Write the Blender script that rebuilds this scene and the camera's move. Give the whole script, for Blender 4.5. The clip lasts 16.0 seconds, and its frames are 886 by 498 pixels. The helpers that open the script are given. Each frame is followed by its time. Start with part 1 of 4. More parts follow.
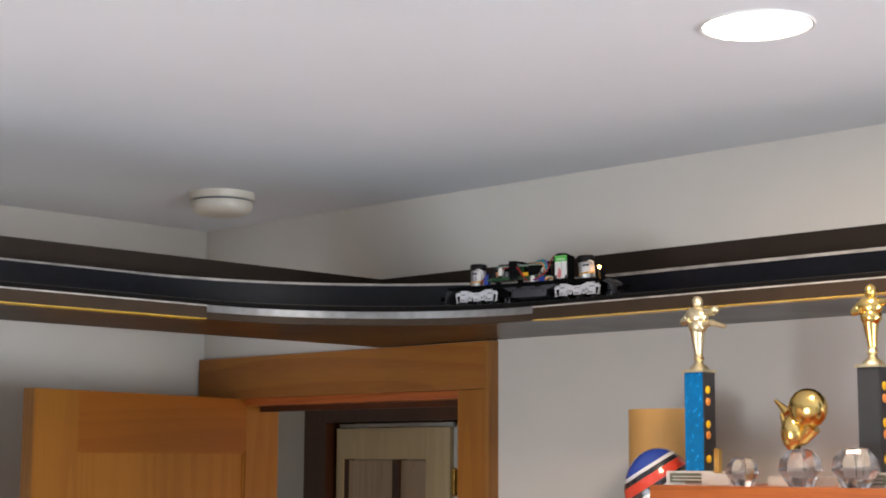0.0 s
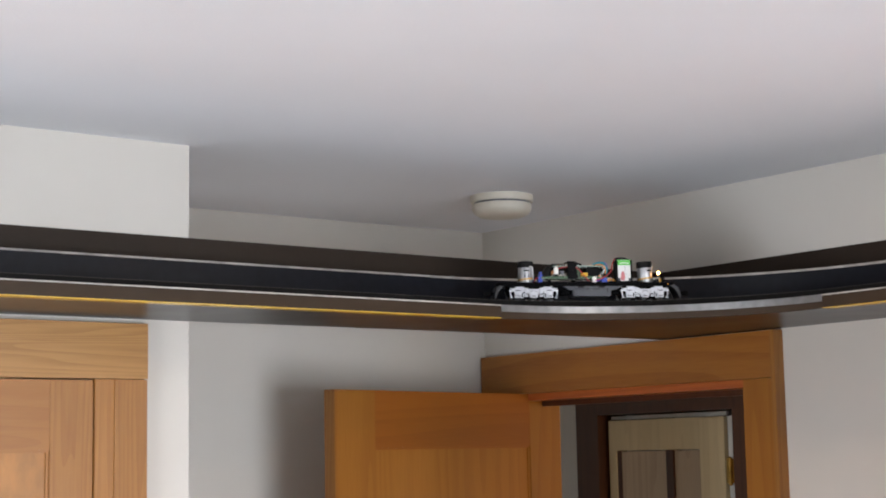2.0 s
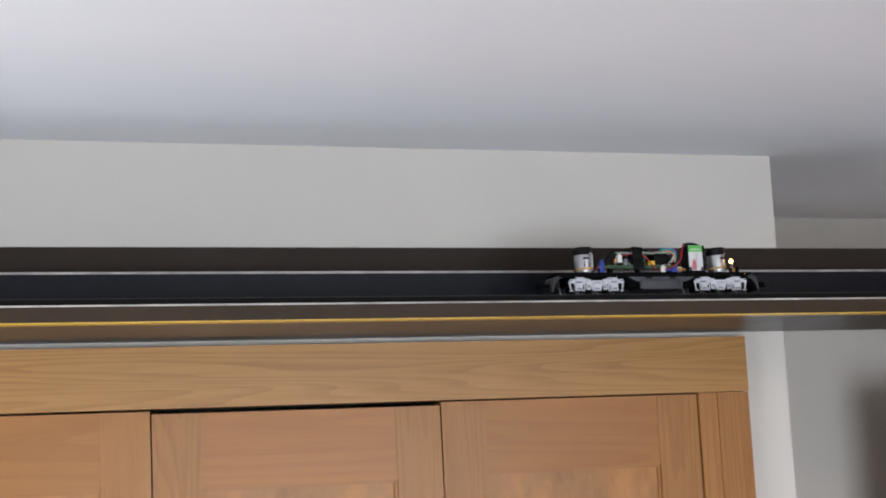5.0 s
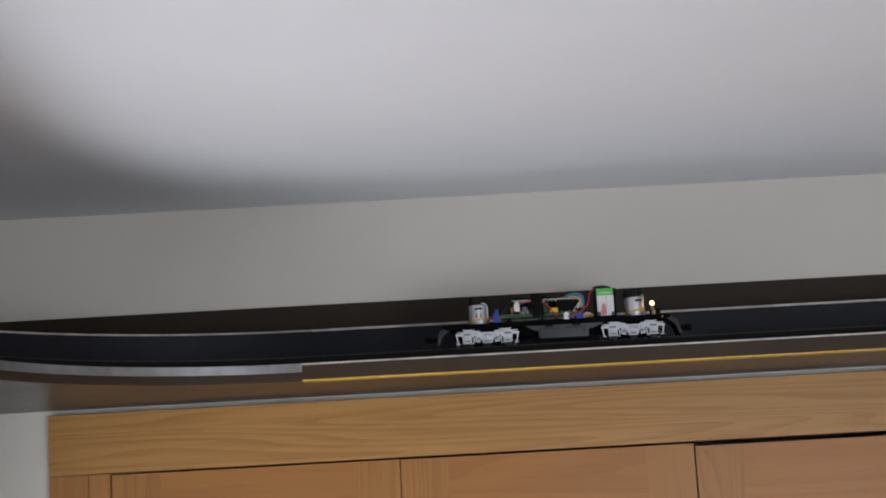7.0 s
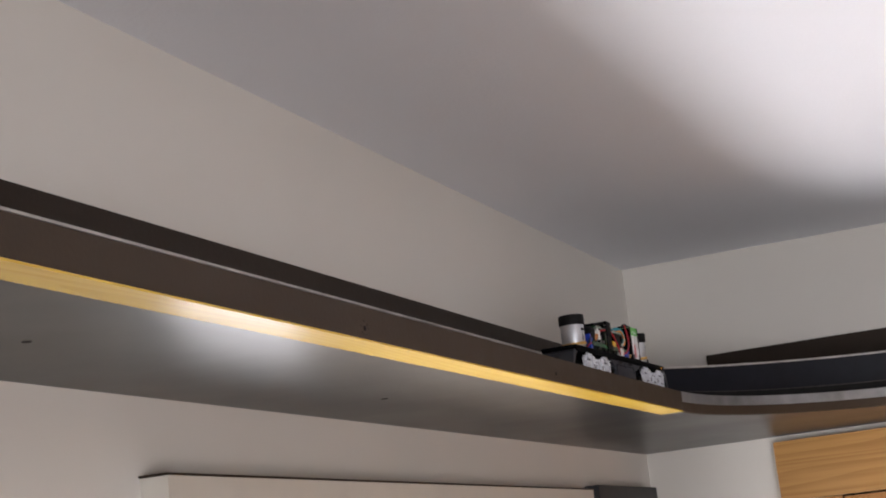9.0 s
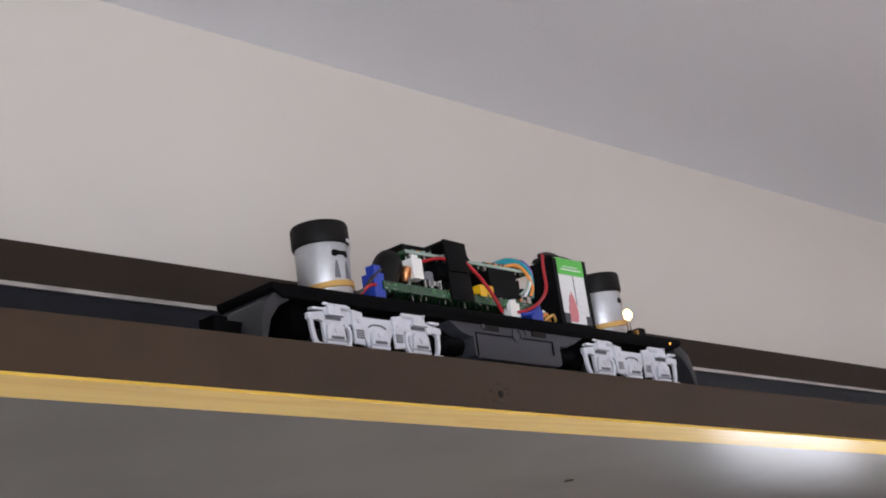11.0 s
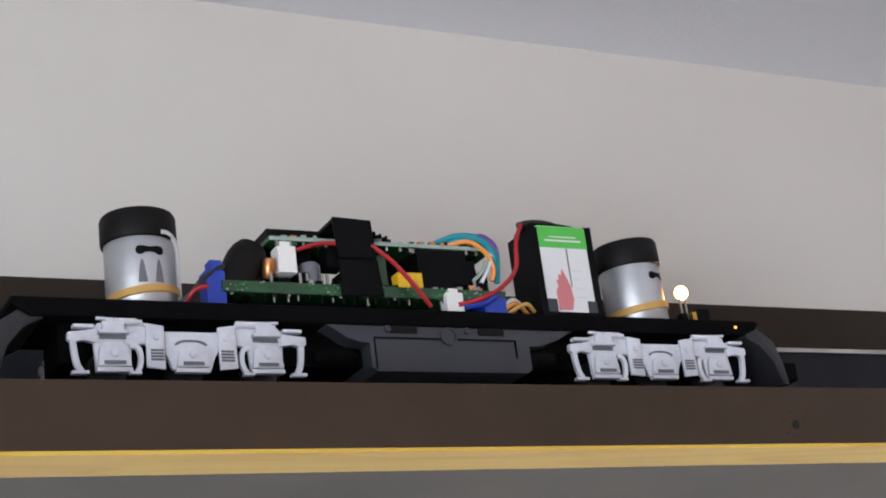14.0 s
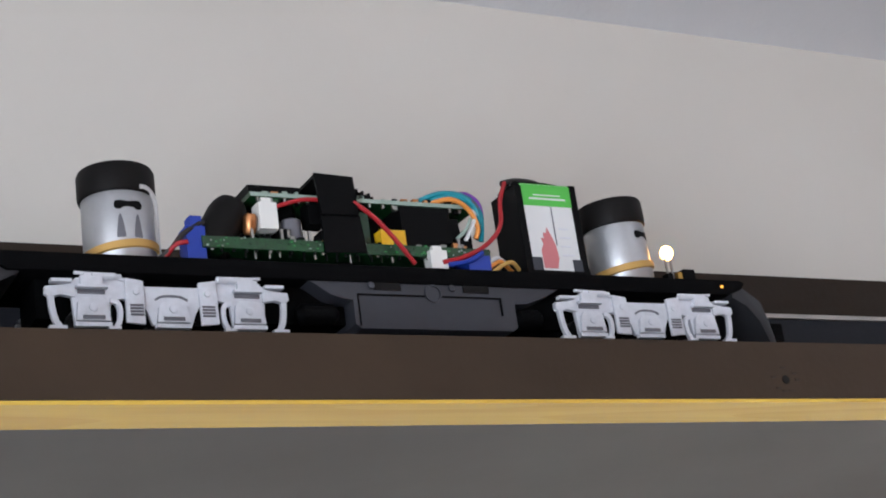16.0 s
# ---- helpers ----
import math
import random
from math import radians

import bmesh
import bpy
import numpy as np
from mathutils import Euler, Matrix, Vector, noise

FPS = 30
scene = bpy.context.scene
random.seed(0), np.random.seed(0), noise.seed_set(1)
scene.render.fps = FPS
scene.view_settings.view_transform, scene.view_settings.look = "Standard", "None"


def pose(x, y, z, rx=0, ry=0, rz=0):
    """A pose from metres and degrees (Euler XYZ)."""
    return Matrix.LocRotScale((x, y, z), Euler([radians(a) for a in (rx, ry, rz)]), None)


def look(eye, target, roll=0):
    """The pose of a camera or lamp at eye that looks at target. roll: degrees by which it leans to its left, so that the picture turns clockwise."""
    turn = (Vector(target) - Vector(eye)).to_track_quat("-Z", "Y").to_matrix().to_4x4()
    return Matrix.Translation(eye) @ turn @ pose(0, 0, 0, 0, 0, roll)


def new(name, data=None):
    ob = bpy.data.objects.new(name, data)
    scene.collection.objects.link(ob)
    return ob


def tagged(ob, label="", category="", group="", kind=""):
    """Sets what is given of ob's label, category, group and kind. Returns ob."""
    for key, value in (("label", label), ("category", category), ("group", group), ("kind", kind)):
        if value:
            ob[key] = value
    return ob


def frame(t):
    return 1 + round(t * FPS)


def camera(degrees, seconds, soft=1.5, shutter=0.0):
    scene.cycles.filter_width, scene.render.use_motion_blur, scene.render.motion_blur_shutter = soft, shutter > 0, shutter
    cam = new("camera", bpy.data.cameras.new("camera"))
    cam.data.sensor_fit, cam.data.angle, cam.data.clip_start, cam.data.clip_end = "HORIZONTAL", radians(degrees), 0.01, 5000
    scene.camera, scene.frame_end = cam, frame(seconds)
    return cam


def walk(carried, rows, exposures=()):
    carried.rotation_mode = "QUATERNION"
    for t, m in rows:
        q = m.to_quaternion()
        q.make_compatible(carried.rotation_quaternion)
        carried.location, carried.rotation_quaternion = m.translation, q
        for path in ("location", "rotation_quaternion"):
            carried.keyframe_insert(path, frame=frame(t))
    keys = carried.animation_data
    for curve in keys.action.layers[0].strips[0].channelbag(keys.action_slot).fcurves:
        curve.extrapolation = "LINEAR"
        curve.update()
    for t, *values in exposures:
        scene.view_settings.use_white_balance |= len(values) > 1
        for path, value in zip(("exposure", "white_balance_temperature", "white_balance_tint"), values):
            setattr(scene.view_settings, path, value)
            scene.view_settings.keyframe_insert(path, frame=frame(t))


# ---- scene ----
# camera: hand-held, turning from the door corner to the closet, the window wall and the standing locomotive
cam = camera(31.18, 16.0, soft=1.9)
PATH = (
    (0.0, 1.076, -2.324, 1.904, 45.50, 7.59, 0.24),
    (0.5, 1.028, -2.344, 1.899, 43.56, 7.30, 0.12),
    (1.0, 1.000, -2.348, 1.898, 41.26, 7.26, -0.18),
    (1.5, 0.975, -2.344, 1.900, 39.39, 7.52, -0.65),
    (2.0, 0.958, -2.326, 1.902, 36.96, 7.42, -1.10),
    (2.5, 0.928, -2.328, 1.894, 34.06, 6.80, -0.86),
    (3.0, 0.915, -2.295, 1.897, 31.21, 6.55, -2.07),
    (3.5, 0.901, -2.308, 1.901, 28.09, 6.86, -2.59),
    (4.0, 0.886, -2.312, 1.915, 25.49, 7.03, -2.82),
    (4.3, 0.840, -2.321, 1.892, 23.17, 7.73, -3.17),
    (4.5, 0.833, -2.303, 1.866, 21.50, 8.46, -3.87),
    (5.0, 0.822, -2.286, 1.910, 18.83, 8.35, -2.76),
    (5.2, 0.814, -2.295, 1.887, 16.62, 9.49, -3.16),
    (7.3, 0.736, -2.368, 1.942, -2.14, 9.71, -3.65),
    (7.5, 0.719, -2.368, 1.948, -4.37, 9.45, -4.09),
    (7.8, 0.716, -2.382, 1.942, -8.04, 9.64, -4.49),
    (8.0, 0.707, -2.387, 1.952, -10.31, 10.04, -5.00),
    (8.3, 0.686, -2.413, 1.960, -12.86, 10.43, -5.15),
    (8.5, 0.684, -2.406, 1.968, -15.33, 10.16, -5.33),
    (8.6, 0.678, -2.402, 1.962, -16.22, 10.28, -4.76),
    (9.0, 0.658, -2.408, 1.968, -21.69, 11.83, -6.30),
    (9.5, 0.675, -2.441, 1.967, -25.47, 12.83, -7.47),
    (10.0, 0.658, -2.461, 1.978, -30.60, 14.86, -8.54),
    (10.2, 0.661, -2.468, 1.983, -32.27, 15.26, -8.62),
    (12.3, 0.665, -2.239, 2.001, -56.85, 19.78, -8.09),
    (12.5, 0.669, -2.242, 2.002, -58.47, 19.90, -8.16),
    (13.0, 0.664, -2.255, 2.004, -59.64, 20.08, -7.70),
    (13.5, 0.667, -2.260, 2.004, -60.76, 20.91, -7.82),
    (14.0, 0.673, -2.255, 2.014, -60.60, 19.83, -7.67),
    (14.5, 0.662, -2.255, 2.003, -60.07, 20.60, -8.52),
    (15.0, 0.660, -2.255, 2.005, -60.33, 20.00, -8.31),
    (15.5, 0.656, -2.254, 2.004, -59.32, 19.85, -8.43),
    (16.0, 0.657, -2.254, 2.003, -59.51, 19.63, -8.38),
)


def aimed(x, y, z, yaw, pitch, roll):
    a, b = radians(yaw), radians(pitch)
    way = (math.sin(a) * math.cos(b), math.cos(a) * math.cos(b), math.sin(b))
    return look((x, y, z), (x + way[0], y + way[1], z + way[2]), roll)


walk(cam, [(t, aimed(*row)) for t, *row in PATH],
     exposures=((0.0, 0.08, 6750, 13), (2.5, 0.18, 6750, 14), (3.5, 0.15, 6750, 14), (4.5, -0.09, 6650, 14), (5.2, -0.32, 6600, 14), (7.3, -0.86, 6850, 15), (8.6, -0.45, 7200, 19), (9.5, -0.07, 7200, 21),
                (10.2, 0.07, 7000, 20), (12.3, 0.13, 6650, 17), (16.0, 0.1, 6500, 15)))


# ---- plan (metres) ----
H = 2.4215                 # ceiling
XB, XK = 3.265, 2.184      # door wall; end of the closet front
YR, YS = 0.585, -4.1       # recess wall; south wall
D, DC = 0.263, 0.2233      # shelf depth on closet and door walls; on the window wall
R = 0.372                  # inner radius of the shelf corners
ZS, ZF, ZB, ZG = 2.1287, 2.1517, 2.2656, 2.2215   # shelf underside, lip, back board top, guard top
T, ZR, KL = 0.0783, 2.1684, 1.115   # track centre behind the lip, rail top, locomotive size
CB, CC = (XB - D - R, -(D + R)), (DC + R, -(D + R))

# ---- world and light ----
world = bpy.data.worlds.new("sky")
scene.world = world
world.use_nodes = True
sky = world.node_tree.nodes.new("ShaderNodeTexSky")
sky.sky_type, sky.sun_disc = "NISHITA", False
sky.sun_elevation, sky.sun_rotation = radians(48), radians(20)
world.node_tree.links.new(sky.outputs[0], world.node_tree.nodes["Background"].inputs[0])
world.node_tree.nodes["Background"].inputs[1].default_value = 0.08
sun = new("sun", bpy.data.lights.new("sun", "SUN"))
sun.data.energy, sun.data.angle, sun.data.color = 1.0, radians(10), (1, 0.95, 0.88)
sun.matrix_world = look((2, 6, 8), (1.6, 0, 0))


def area(name, m, sx, sy, watts, colour):
    ob = new(name, bpy.data.lights.new(name, "AREA"))
    ob.data.shape, ob.data.size, ob.data.size_y, ob.data.energy, ob.data.color = "RECTANGLE", sx, sy, watts, colour
    ob.matrix_world = m
    return ob


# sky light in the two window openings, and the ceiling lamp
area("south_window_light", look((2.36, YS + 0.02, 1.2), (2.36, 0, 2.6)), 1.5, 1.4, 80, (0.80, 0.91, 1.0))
area("west_window_light", look((-0.05, -0.895, 1.485), (2, -0.895, 1.485)), 0.9, 1.06, 37, (0.82, 0.91, 1.0))
lamp = new("ceiling_lamp_light", bpy.data.lights.new("ceiling_lamp_light", "AREA"))
lamp.data.shape, lamp.data.size, lamp.data.energy, lamp.data.color = "DISK", 0.12, 4, (1, 0.80, 0.58)
lamp.matrix_world = look((2.655, -1.295, H - 0.006), (2.655, -1.296, 0))
# added fill light for the hall, which has no known source
area("hall_fill_light", look((4.0, -1.48, 1.5), (4.0, 1, 1.6)), 0.7, 1.0, 11, (1.0, 0.86, 0.66))


# ---- materials ----
def mat(name, colour, rough=0.5, metal=0.0, vary=0.08, scale=30.0, bump=0.0, bump_scale=250.0, stretch=(1, 1, 1), spec=0.5, coat=0.0):
    """A surface with variation at two scales and a fine relief."""
    m = bpy.data.materials.new(name)
    m.use_nodes = True
    t = m.node_tree
    b = t.nodes["Principled BSDF"]
    co = t.nodes.new("ShaderNodeTexCoord")
    mp = t.nodes.new("ShaderNodeMapping")
    mp.inputs["Scale"].default_value = stretch
    t.links.new(co.outputs["Object"], mp.inputs[0])
    n1, n2 = t.nodes.new("ShaderNodeTexNoise"), t.nodes.new("ShaderNodeTexNoise")
    n1.inputs["Scale"].default_value, n2.inputs["Scale"].default_value = scale / 8, scale
    n1.inputs["Detail"].default_value, n2.inputs["Detail"].default_value = 3, 5
    add = t.nodes.new("ShaderNodeMath")
    t.links.new(mp.outputs[0], n1.inputs["Vector"])
    t.links.new(mp.outputs[0], n2.inputs["Vector"])
    t.links.new(n1.outputs["Fac"], add.inputs[0])
    t.links.new(n2.outputs["Fac"], add.inputs[1])
    ramp = t.nodes.new("ShaderNodeMapRange")
    ramp.inputs["From Min"].default_value, ramp.inputs["From Max"].default_value = 0.6, 1.4
    ramp.inputs["To Min"].default_value, ramp.inputs["To Max"].default_value = 1 - vary, 1 + vary
    t.links.new(add.outputs[0], ramp.inputs["Value"])
    mul = t.nodes.new("ShaderNodeVectorMath")
    mul.operation = "SCALE"
    mul.inputs[0].default_value = colour
    t.links.new(ramp.outputs[0], mul.inputs["Scale"])
    t.links.new(mul.outputs[0], b.inputs["Base Color"])
    r2 = t.nodes.new("ShaderNodeMapRange")
    r2.inputs["To Min"].default_value, r2.inputs["To Max"].default_value = max(rough - 0.08, 0.02), min(rough + 0.08, 1)
    t.links.new(n2.outputs["Fac"], r2.inputs["Value"])
    t.links.new(r2.outputs[0], b.inputs["Roughness"])
    b.inputs["Metallic"].default_value = metal
    b.inputs["Specular IOR Level"].default_value = spec
    b.inputs["Coat Weight"].default_value = coat
    b.inputs["Coat Roughness"].default_value = 0.15
    if bump:
        n3, bp = t.nodes.new("ShaderNodeTexNoise"), t.nodes.new("ShaderNodeBump")
        n3.inputs["Scale"].default_value = bump_scale
        bp.inputs["Strength"].default_value, bp.inputs["Distance"].default_value = bump, 0.002
        t.links.new(mp.outputs[0], n3.inputs["Vector"])
        t.links.new(n3.outputs["Fac"], bp.inputs["Height"])
        t.links.new(bp.outputs[0], b.inputs["Normal"])
    return m


def wood(name, light, dark, grain="X", rings=9.0, rough=0.42, lines=20.0, draw=0.06, drift=0.18):
    """Oak: cathedral rings drawn out along the grain, with pores and slow colour drift."""
    m = bpy.data.materials.new(name)
    m.use_nodes = True
    t = m.node_tree
    b = t.nodes["Principled BSDF"]
    co, mp, info = t.nodes.new("ShaderNodeTexCoord"), t.nodes.new("ShaderNodeMapping"), t.nodes.new("ShaderNodeObjectInfo")
    mp.inputs["Scale"].default_value = {"X": (draw, 1, 1), "Y": (1, draw, 1), "Z": (1, 1, draw)}[grain]
    off = t.nodes.new("ShaderNodeVectorMath")
    off.operation = "SCALE"
    off.inputs[0].default_value = (7.1, 3.7, 5.3)
    t.links.new(info.outputs["Random"], off.inputs["Scale"])
    plus = t.nodes.new("ShaderNodeVectorMath")
    t.links.new(co.outputs["Object"], plus.inputs[0])
    t.links.new(off.outputs[0], plus.inputs[1])
    t.links.new(plus.outputs[0], mp.inputs[0])
    big, ring, pore, wob = (t.nodes.new("ShaderNodeTexNoise") for _ in range(4))
    big.inputs["Scale"].default_value, big.inputs["Detail"].default_value = rings, 2.0
    pore.inputs["Scale"].default_value, pore.inputs["Detail"].default_value = 260, 4
    wob.inputs["Scale"].default_value, wob.inputs["Detail"].default_value = 4, 3
    for n in (big, pore, wob):
        t.links.new(mp.outputs[0], n.inputs["Vector"])
    k = t.nodes.new("ShaderNodeMath")
    k.operation = "MULTIPLY"
    k.inputs[1].default_value = lines
    t.links.new(big.outputs["Fac"], k.inputs[0])
    fr = t.nodes.new("ShaderNodeMath")
    fr.operation = "FRACT"
    t.links.new(k.outputs[0], fr.inputs[0])
    sm = t.nodes.new("ShaderNodeMapRange")
    sm.interpolation_type = "SMOOTHSTEP"
    sm.inputs["From Min"].default_value, sm.inputs["From Max"].default_value = 0.25, 0.97
    sm.inputs["To Min"].default_value, sm.inputs["To Max"].default_value = 0.0, 0.66
    t.links.new(fr.outputs[0], sm.inputs["Value"])
    pr = t.nodes.new("ShaderNodeMapRange")
    pr.inputs["From Min"].default_value, pr.inputs["From Max"].default_value = 0.35, 0.7
    pr.inputs["To Min"].default_value, pr.inputs["To Max"].default_value = -0.12, 0.38
    t.links.new(pore.outputs["Fac"], pr.inputs["Value"])
    ad = t.nodes.new("ShaderNodeMath")
    t.links.new(sm.outputs[0], ad.inputs[0])
    t.links.new(pr.outputs[0], ad.inputs[1])
    mixc = t.nodes.new("ShaderNodeMix")
    mixc.data_type = "RGBA"
    mixc.inputs["A"].default_value, mixc.inputs["B"].default_value = (*light, 1), (*dark, 1)
    t.links.new(ad.outputs[0], mixc.inputs["Factor"])
    dr = t.nodes.new("ShaderNodeMapRange")
    dr.inputs["To Min"].default_value, dr.inputs["To Max"].default_value = 1 - drift, 1 + drift
    t.links.new(wob.outputs["Fac"], dr.inputs["Value"])
    sc = t.nodes.new("ShaderNodeVectorMath")
    sc.operation = "SCALE"
    t.links.new(mixc.outputs["Result"], sc.inputs[0])
    t.links.new(dr.outputs[0], sc.inputs["Scale"])
    t.links.new(sc.outputs[0], b.inputs["Base Color"])
    bp = t.nodes.new("ShaderNodeBump")
    bp.inputs["Strength"].default_value, bp.inputs["Distance"].default_value = 0.12, 0.001
    t.links.new(pore.outputs["Fac"], bp.inputs["Height"])
    t.links.new(bp.outputs[0], b.inputs["Normal"])
    b.inputs["Roughness"].default_value = rough
    return m


def glow(name, colour, strength):
    m = bpy.data.materials.new(name)
    m.use_nodes = True
    b = m.node_tree.nodes["Principled BSDF"]
    b.inputs["Base Color"].default_value = (*colour, 1)
    b.inputs["Emission Color"].default_value = (*colour, 1)
    b.inputs["Emission Strength"].default_value = strength
    return m


PAINT = mat("wall_paint", (0.67, 0.635, 0.585), 0.75, vary=0.03, scale=6, bump=0.04, bump_scale=220, spec=0.3)
CEIL = mat("ceiling_paint", (0.80, 0.805, 0.835), 0.85, vary=0.02, scale=5, bump=0.15, bump_scale=260)
FLOOR = mat("carpet", (0.42, 0.41, 0.395), 0.95, vary=0.2, scale=80, bump=0.8, bump_scale=900)
OAK_X = wood("oak_level", (0.40, 0.200, 0.056), (0.295, 0.132, 0.032), "X", 10.0, lines=34.0, draw=0.045)
OAK_RAIL = wood("oak_rail", (0.35, 0.144, 0.031), (0.305, 0.118, 0.024), "X", 6.0, drift=0.22)
OAK_FLAKE = mat("oak_flake_panel", (0.345, 0.150, 0.039), 0.42, vary=0.34, scale=60, bump=0.1, bump_scale=300, stretch=(1, 1, 0.5))
OAK_Z = wood("oak_upright", (0.355, 0.152, 0.034), (0.28, 0.110, 0.021), "Z", 8.0, lines=26.0)
DOOR_X = wood("door_oak_level", (0.30, 0.090, 0.007), (0.265, 0.076, 0.006), "X", 4.0, lines=12.0, drift=0.3)
DOOR_Z = wood("door_oak_upright", (0.365, 0.140, 0.018), (0.315, 0.110, 0.013), "Z", 5.0, lines=14.0, drift=0.3)
CASING = wood("casing_oak_level", (0.36, 0.135, 0.021), (0.28, 0.095, 0.013), "Y", 4.0, lines=14.0, drift=0.34)
DARKWOOD = wood("dark_stained_wood", (0.075, 0.023, 0.008), (0.055, 0.016, 0.006), "Z", 8.0, lines=10.0)
CHERRY = wood("red_stained_wood", (0.44, 0.115, 0.025), (0.30, 0.068, 0.014), "Y", 8.0, 0.3)
BROWN = mat("brown_shelf_paint", (0.043, 0.028, 0.018), 0.5, vary=0.14, scale=40, bump=0.06, bump_scale=300, spec=0.15)
BROWN_BACK = mat("brown_board_paint", (0.030, 0.020, 0.014), 0.55, vary=0.14, scale=40, bump=0.08, spec=0.2)
UNDER = mat("dark_laminate", (0.008, 0.0075, 0.008), 0.31, vary=0.06, scale=6, spec=0.42, stretch=(1, 1, 1), coat=0.0)
RAW = wood("raw_pine_edge", (0.66, 0.43, 0.06), (0.58, 0.35, 0.04), "X", 14.0, 0.25)
BLACK = mat("black_guard_strip", (0.007, 0.008, 0.013), 0.4, vary=0.25, scale=60, bump=0.05, spec=0.18)
ALU = mat("brushed_aluminium", (0.24, 0.24, 0.245), 0.32, 0.6, vary=0.3, scale=60)
STEEL = mat("dulled_metal", (0.35, 0.34, 0.32), 0.4, 1.0, vary=0.1)
RAIL = mat("blackened_rail", (0.03, 0.028, 0.026), 0.5, 0.3)
# pale strip; its strong patches put broken glints into the colour
EDGE = mat("pale_patchy_edge", (0.42, 0.39, 0.36), 0.38, vary=0.6, scale=30)
TIE = mat("black_plastic_tie", (0.010, 0.009, 0.009), 0.7, spec=0.15)
WHITE = mat("white_plastic", (0.74, 0.73, 0.70), 0.45, vary=0.05)
CREAM = mat("aged_cream_plastic", (0.66, 0.61, 0.52), 0.45, vary=0.06, scale=40)
TRIMW = mat("beige_trim_paint", (0.58, 0.54, 0.48), 0.5, vary=0.05)
TAN = mat("tan_blind_fabric", (0.30, 0.25, 0.205), 0.9, vary=0.12, scale=200, bump=0.3, bump_scale=800)
CHAR = mat("charcoal_canvas", (0.022, 0.023, 0.027), 0.6, vary=0.15)
PALE = wood("pale_washed_wood", (0.66, 0.52, 0.31), (0.60, 0.46, 0.27), "Z", 6.0, lines=10.0)
PALE_PANEL = wood("pale_washed_panel", (0.50, 0.37, 0.25), (0.42, 0.30, 0.20), "Z", 6.0, lines=14.0, drift=0.3)
BRASS = mat("brass", (0.40, 0.23, 0.06), 0.32, 1.0, vary=0.3, scale=200)
GOLD = mat("gold_plating", (0.86, 0.62, 0.22), 0.2, 1.0, vary=0.1)
PALEGOLD = mat("pale_gold_plating", (0.80, 0.70, 0.46), 0.36, 1.0, vary=0.2, scale=120)
BLUEFOIL = mat("blue_holographic_foil", (0.0, 0.27, 0.72), 0.25, 0.6, vary=0.25, scale=140)
MARBLE = mat("white_marble", (0.66, 0.63, 0.58), 0.25, vary=0.12, scale=60)
CLEAR = mat("frosted_crystal", (0.72, 0.70, 0.70), 0.12, vary=0.1)
CARD = mat("tan_cardboard", (0.55, 0.30, 0.09), 0.7, vary=0.1)
HBLUE = mat("helmet_blue", (0.03, 0.07, 0.36), 0.18, coat=0.6)
HRED = mat("helmet_red", (0.72, 0.06, 0.03), 0.2, coat=0.6)
HWHITE = mat("helmet_white", (0.72, 0.70, 0.71), 0.2, coat=0.6)
HBLACK = mat("helmet_black", (0.02, 0.02, 0.025), 0.25, coat=0.6)
FRAME = mat("black_loco_plastic", (0.0032, 0.0032, 0.0036), 0.6, vary=0.15, scale=300, spec=0.03)
TANK = mat("grey_loco_plastic", (0.034, 0.036, 0.046), 0.5, vary=0.1, scale=300)
PILOT = mat("dark_end_plastic", (0.028, 0.028, 0.032), 0.45, spec=0.3)
SIDE = mat("pale_grey_sideframe", (0.60, 0.61, 0.66), 0.5, vary=0.12, scale=400)
# dark grey of small parts, also the painted shade on the truck sides
SIDEDK = mat("dark_grey_detail", (0.13, 0.13, 0.15), 0.6)
WHEEL = mat("dark_wheel_metal", (0.03, 0.03, 0.032), 0.4, 0.6)
CAN = mat("motor_can_steel", (0.50, 0.51, 0.53), 0.45, 0.85, vary=0.08, scale=300)
RUBBER = mat("black_rubber_cap", (0.006, 0.005, 0.005), 0.55, spec=0.16)
BAND = mat("tan_rubber_band", (0.52, 0.30, 0.08), 0.5)
PCB = mat("green_circuit_board", (0.004, 0.050, 0.012), 0.35, vary=0.6, scale=900, coat=0.15)
PCBEDGE = mat("pale_board_edge", (0.28, 0.36, 0.31), 0.5)
CHIP = mat("black_component", (0.0036, 0.0036, 0.004), 0.5, spec=0.07)
BLUEP = mat("blue_terminal_plastic", (0.008, 0.040, 0.33), 0.45)
YELP = mat("yellow_component", (0.80, 0.46, 0.01), 0.4)
REDW = mat("red_wire", (0.38, 0.010, 0.016), 0.45)
BLKW = mat("black_wire", (0.015, 0.012, 0.012), 0.45)
TEALW = mat("teal_wire", (0.0, 0.24, 0.30), 0.4)
ORGW = mat("orange_wire", (0.72, 0.26, 0.05), 0.4)
GREENL = mat("green_label", (0.07, 0.46, 0.06), 0.4)
WHITEL = mat("white_label", (0.66, 0.66, 0.66), 0.4)
REDL = mat("red_label_mark", (0.55, 0.17, 0.18), 0.5)
COPPER = mat("copper_coil", (0.55, 0.24, 0.10), 0.35, 0.9)
LED = glow("lit_led", (1.0, 0.47, 0.13), 20)
SPARK = glow("amber_glow_spot", (1.0, 0.45, 0.06), 1.2)
VIOLW = mat("violet_wire", (0.16, 0.03, 0.30), 0.4)
# green of the specks that imitate sparkle on the circuit board
SPECK = mat("bright_green_speck", (0.02, 0.22, 0.05), 0.3)
OLIVE = mat("grey_green_engraved_plate", (0.16, 0.17, 0.12), 0.35, 0.4)
LAMP = glow("lit_lamp_lens", (1.0, 0.93, 0.84), 12)
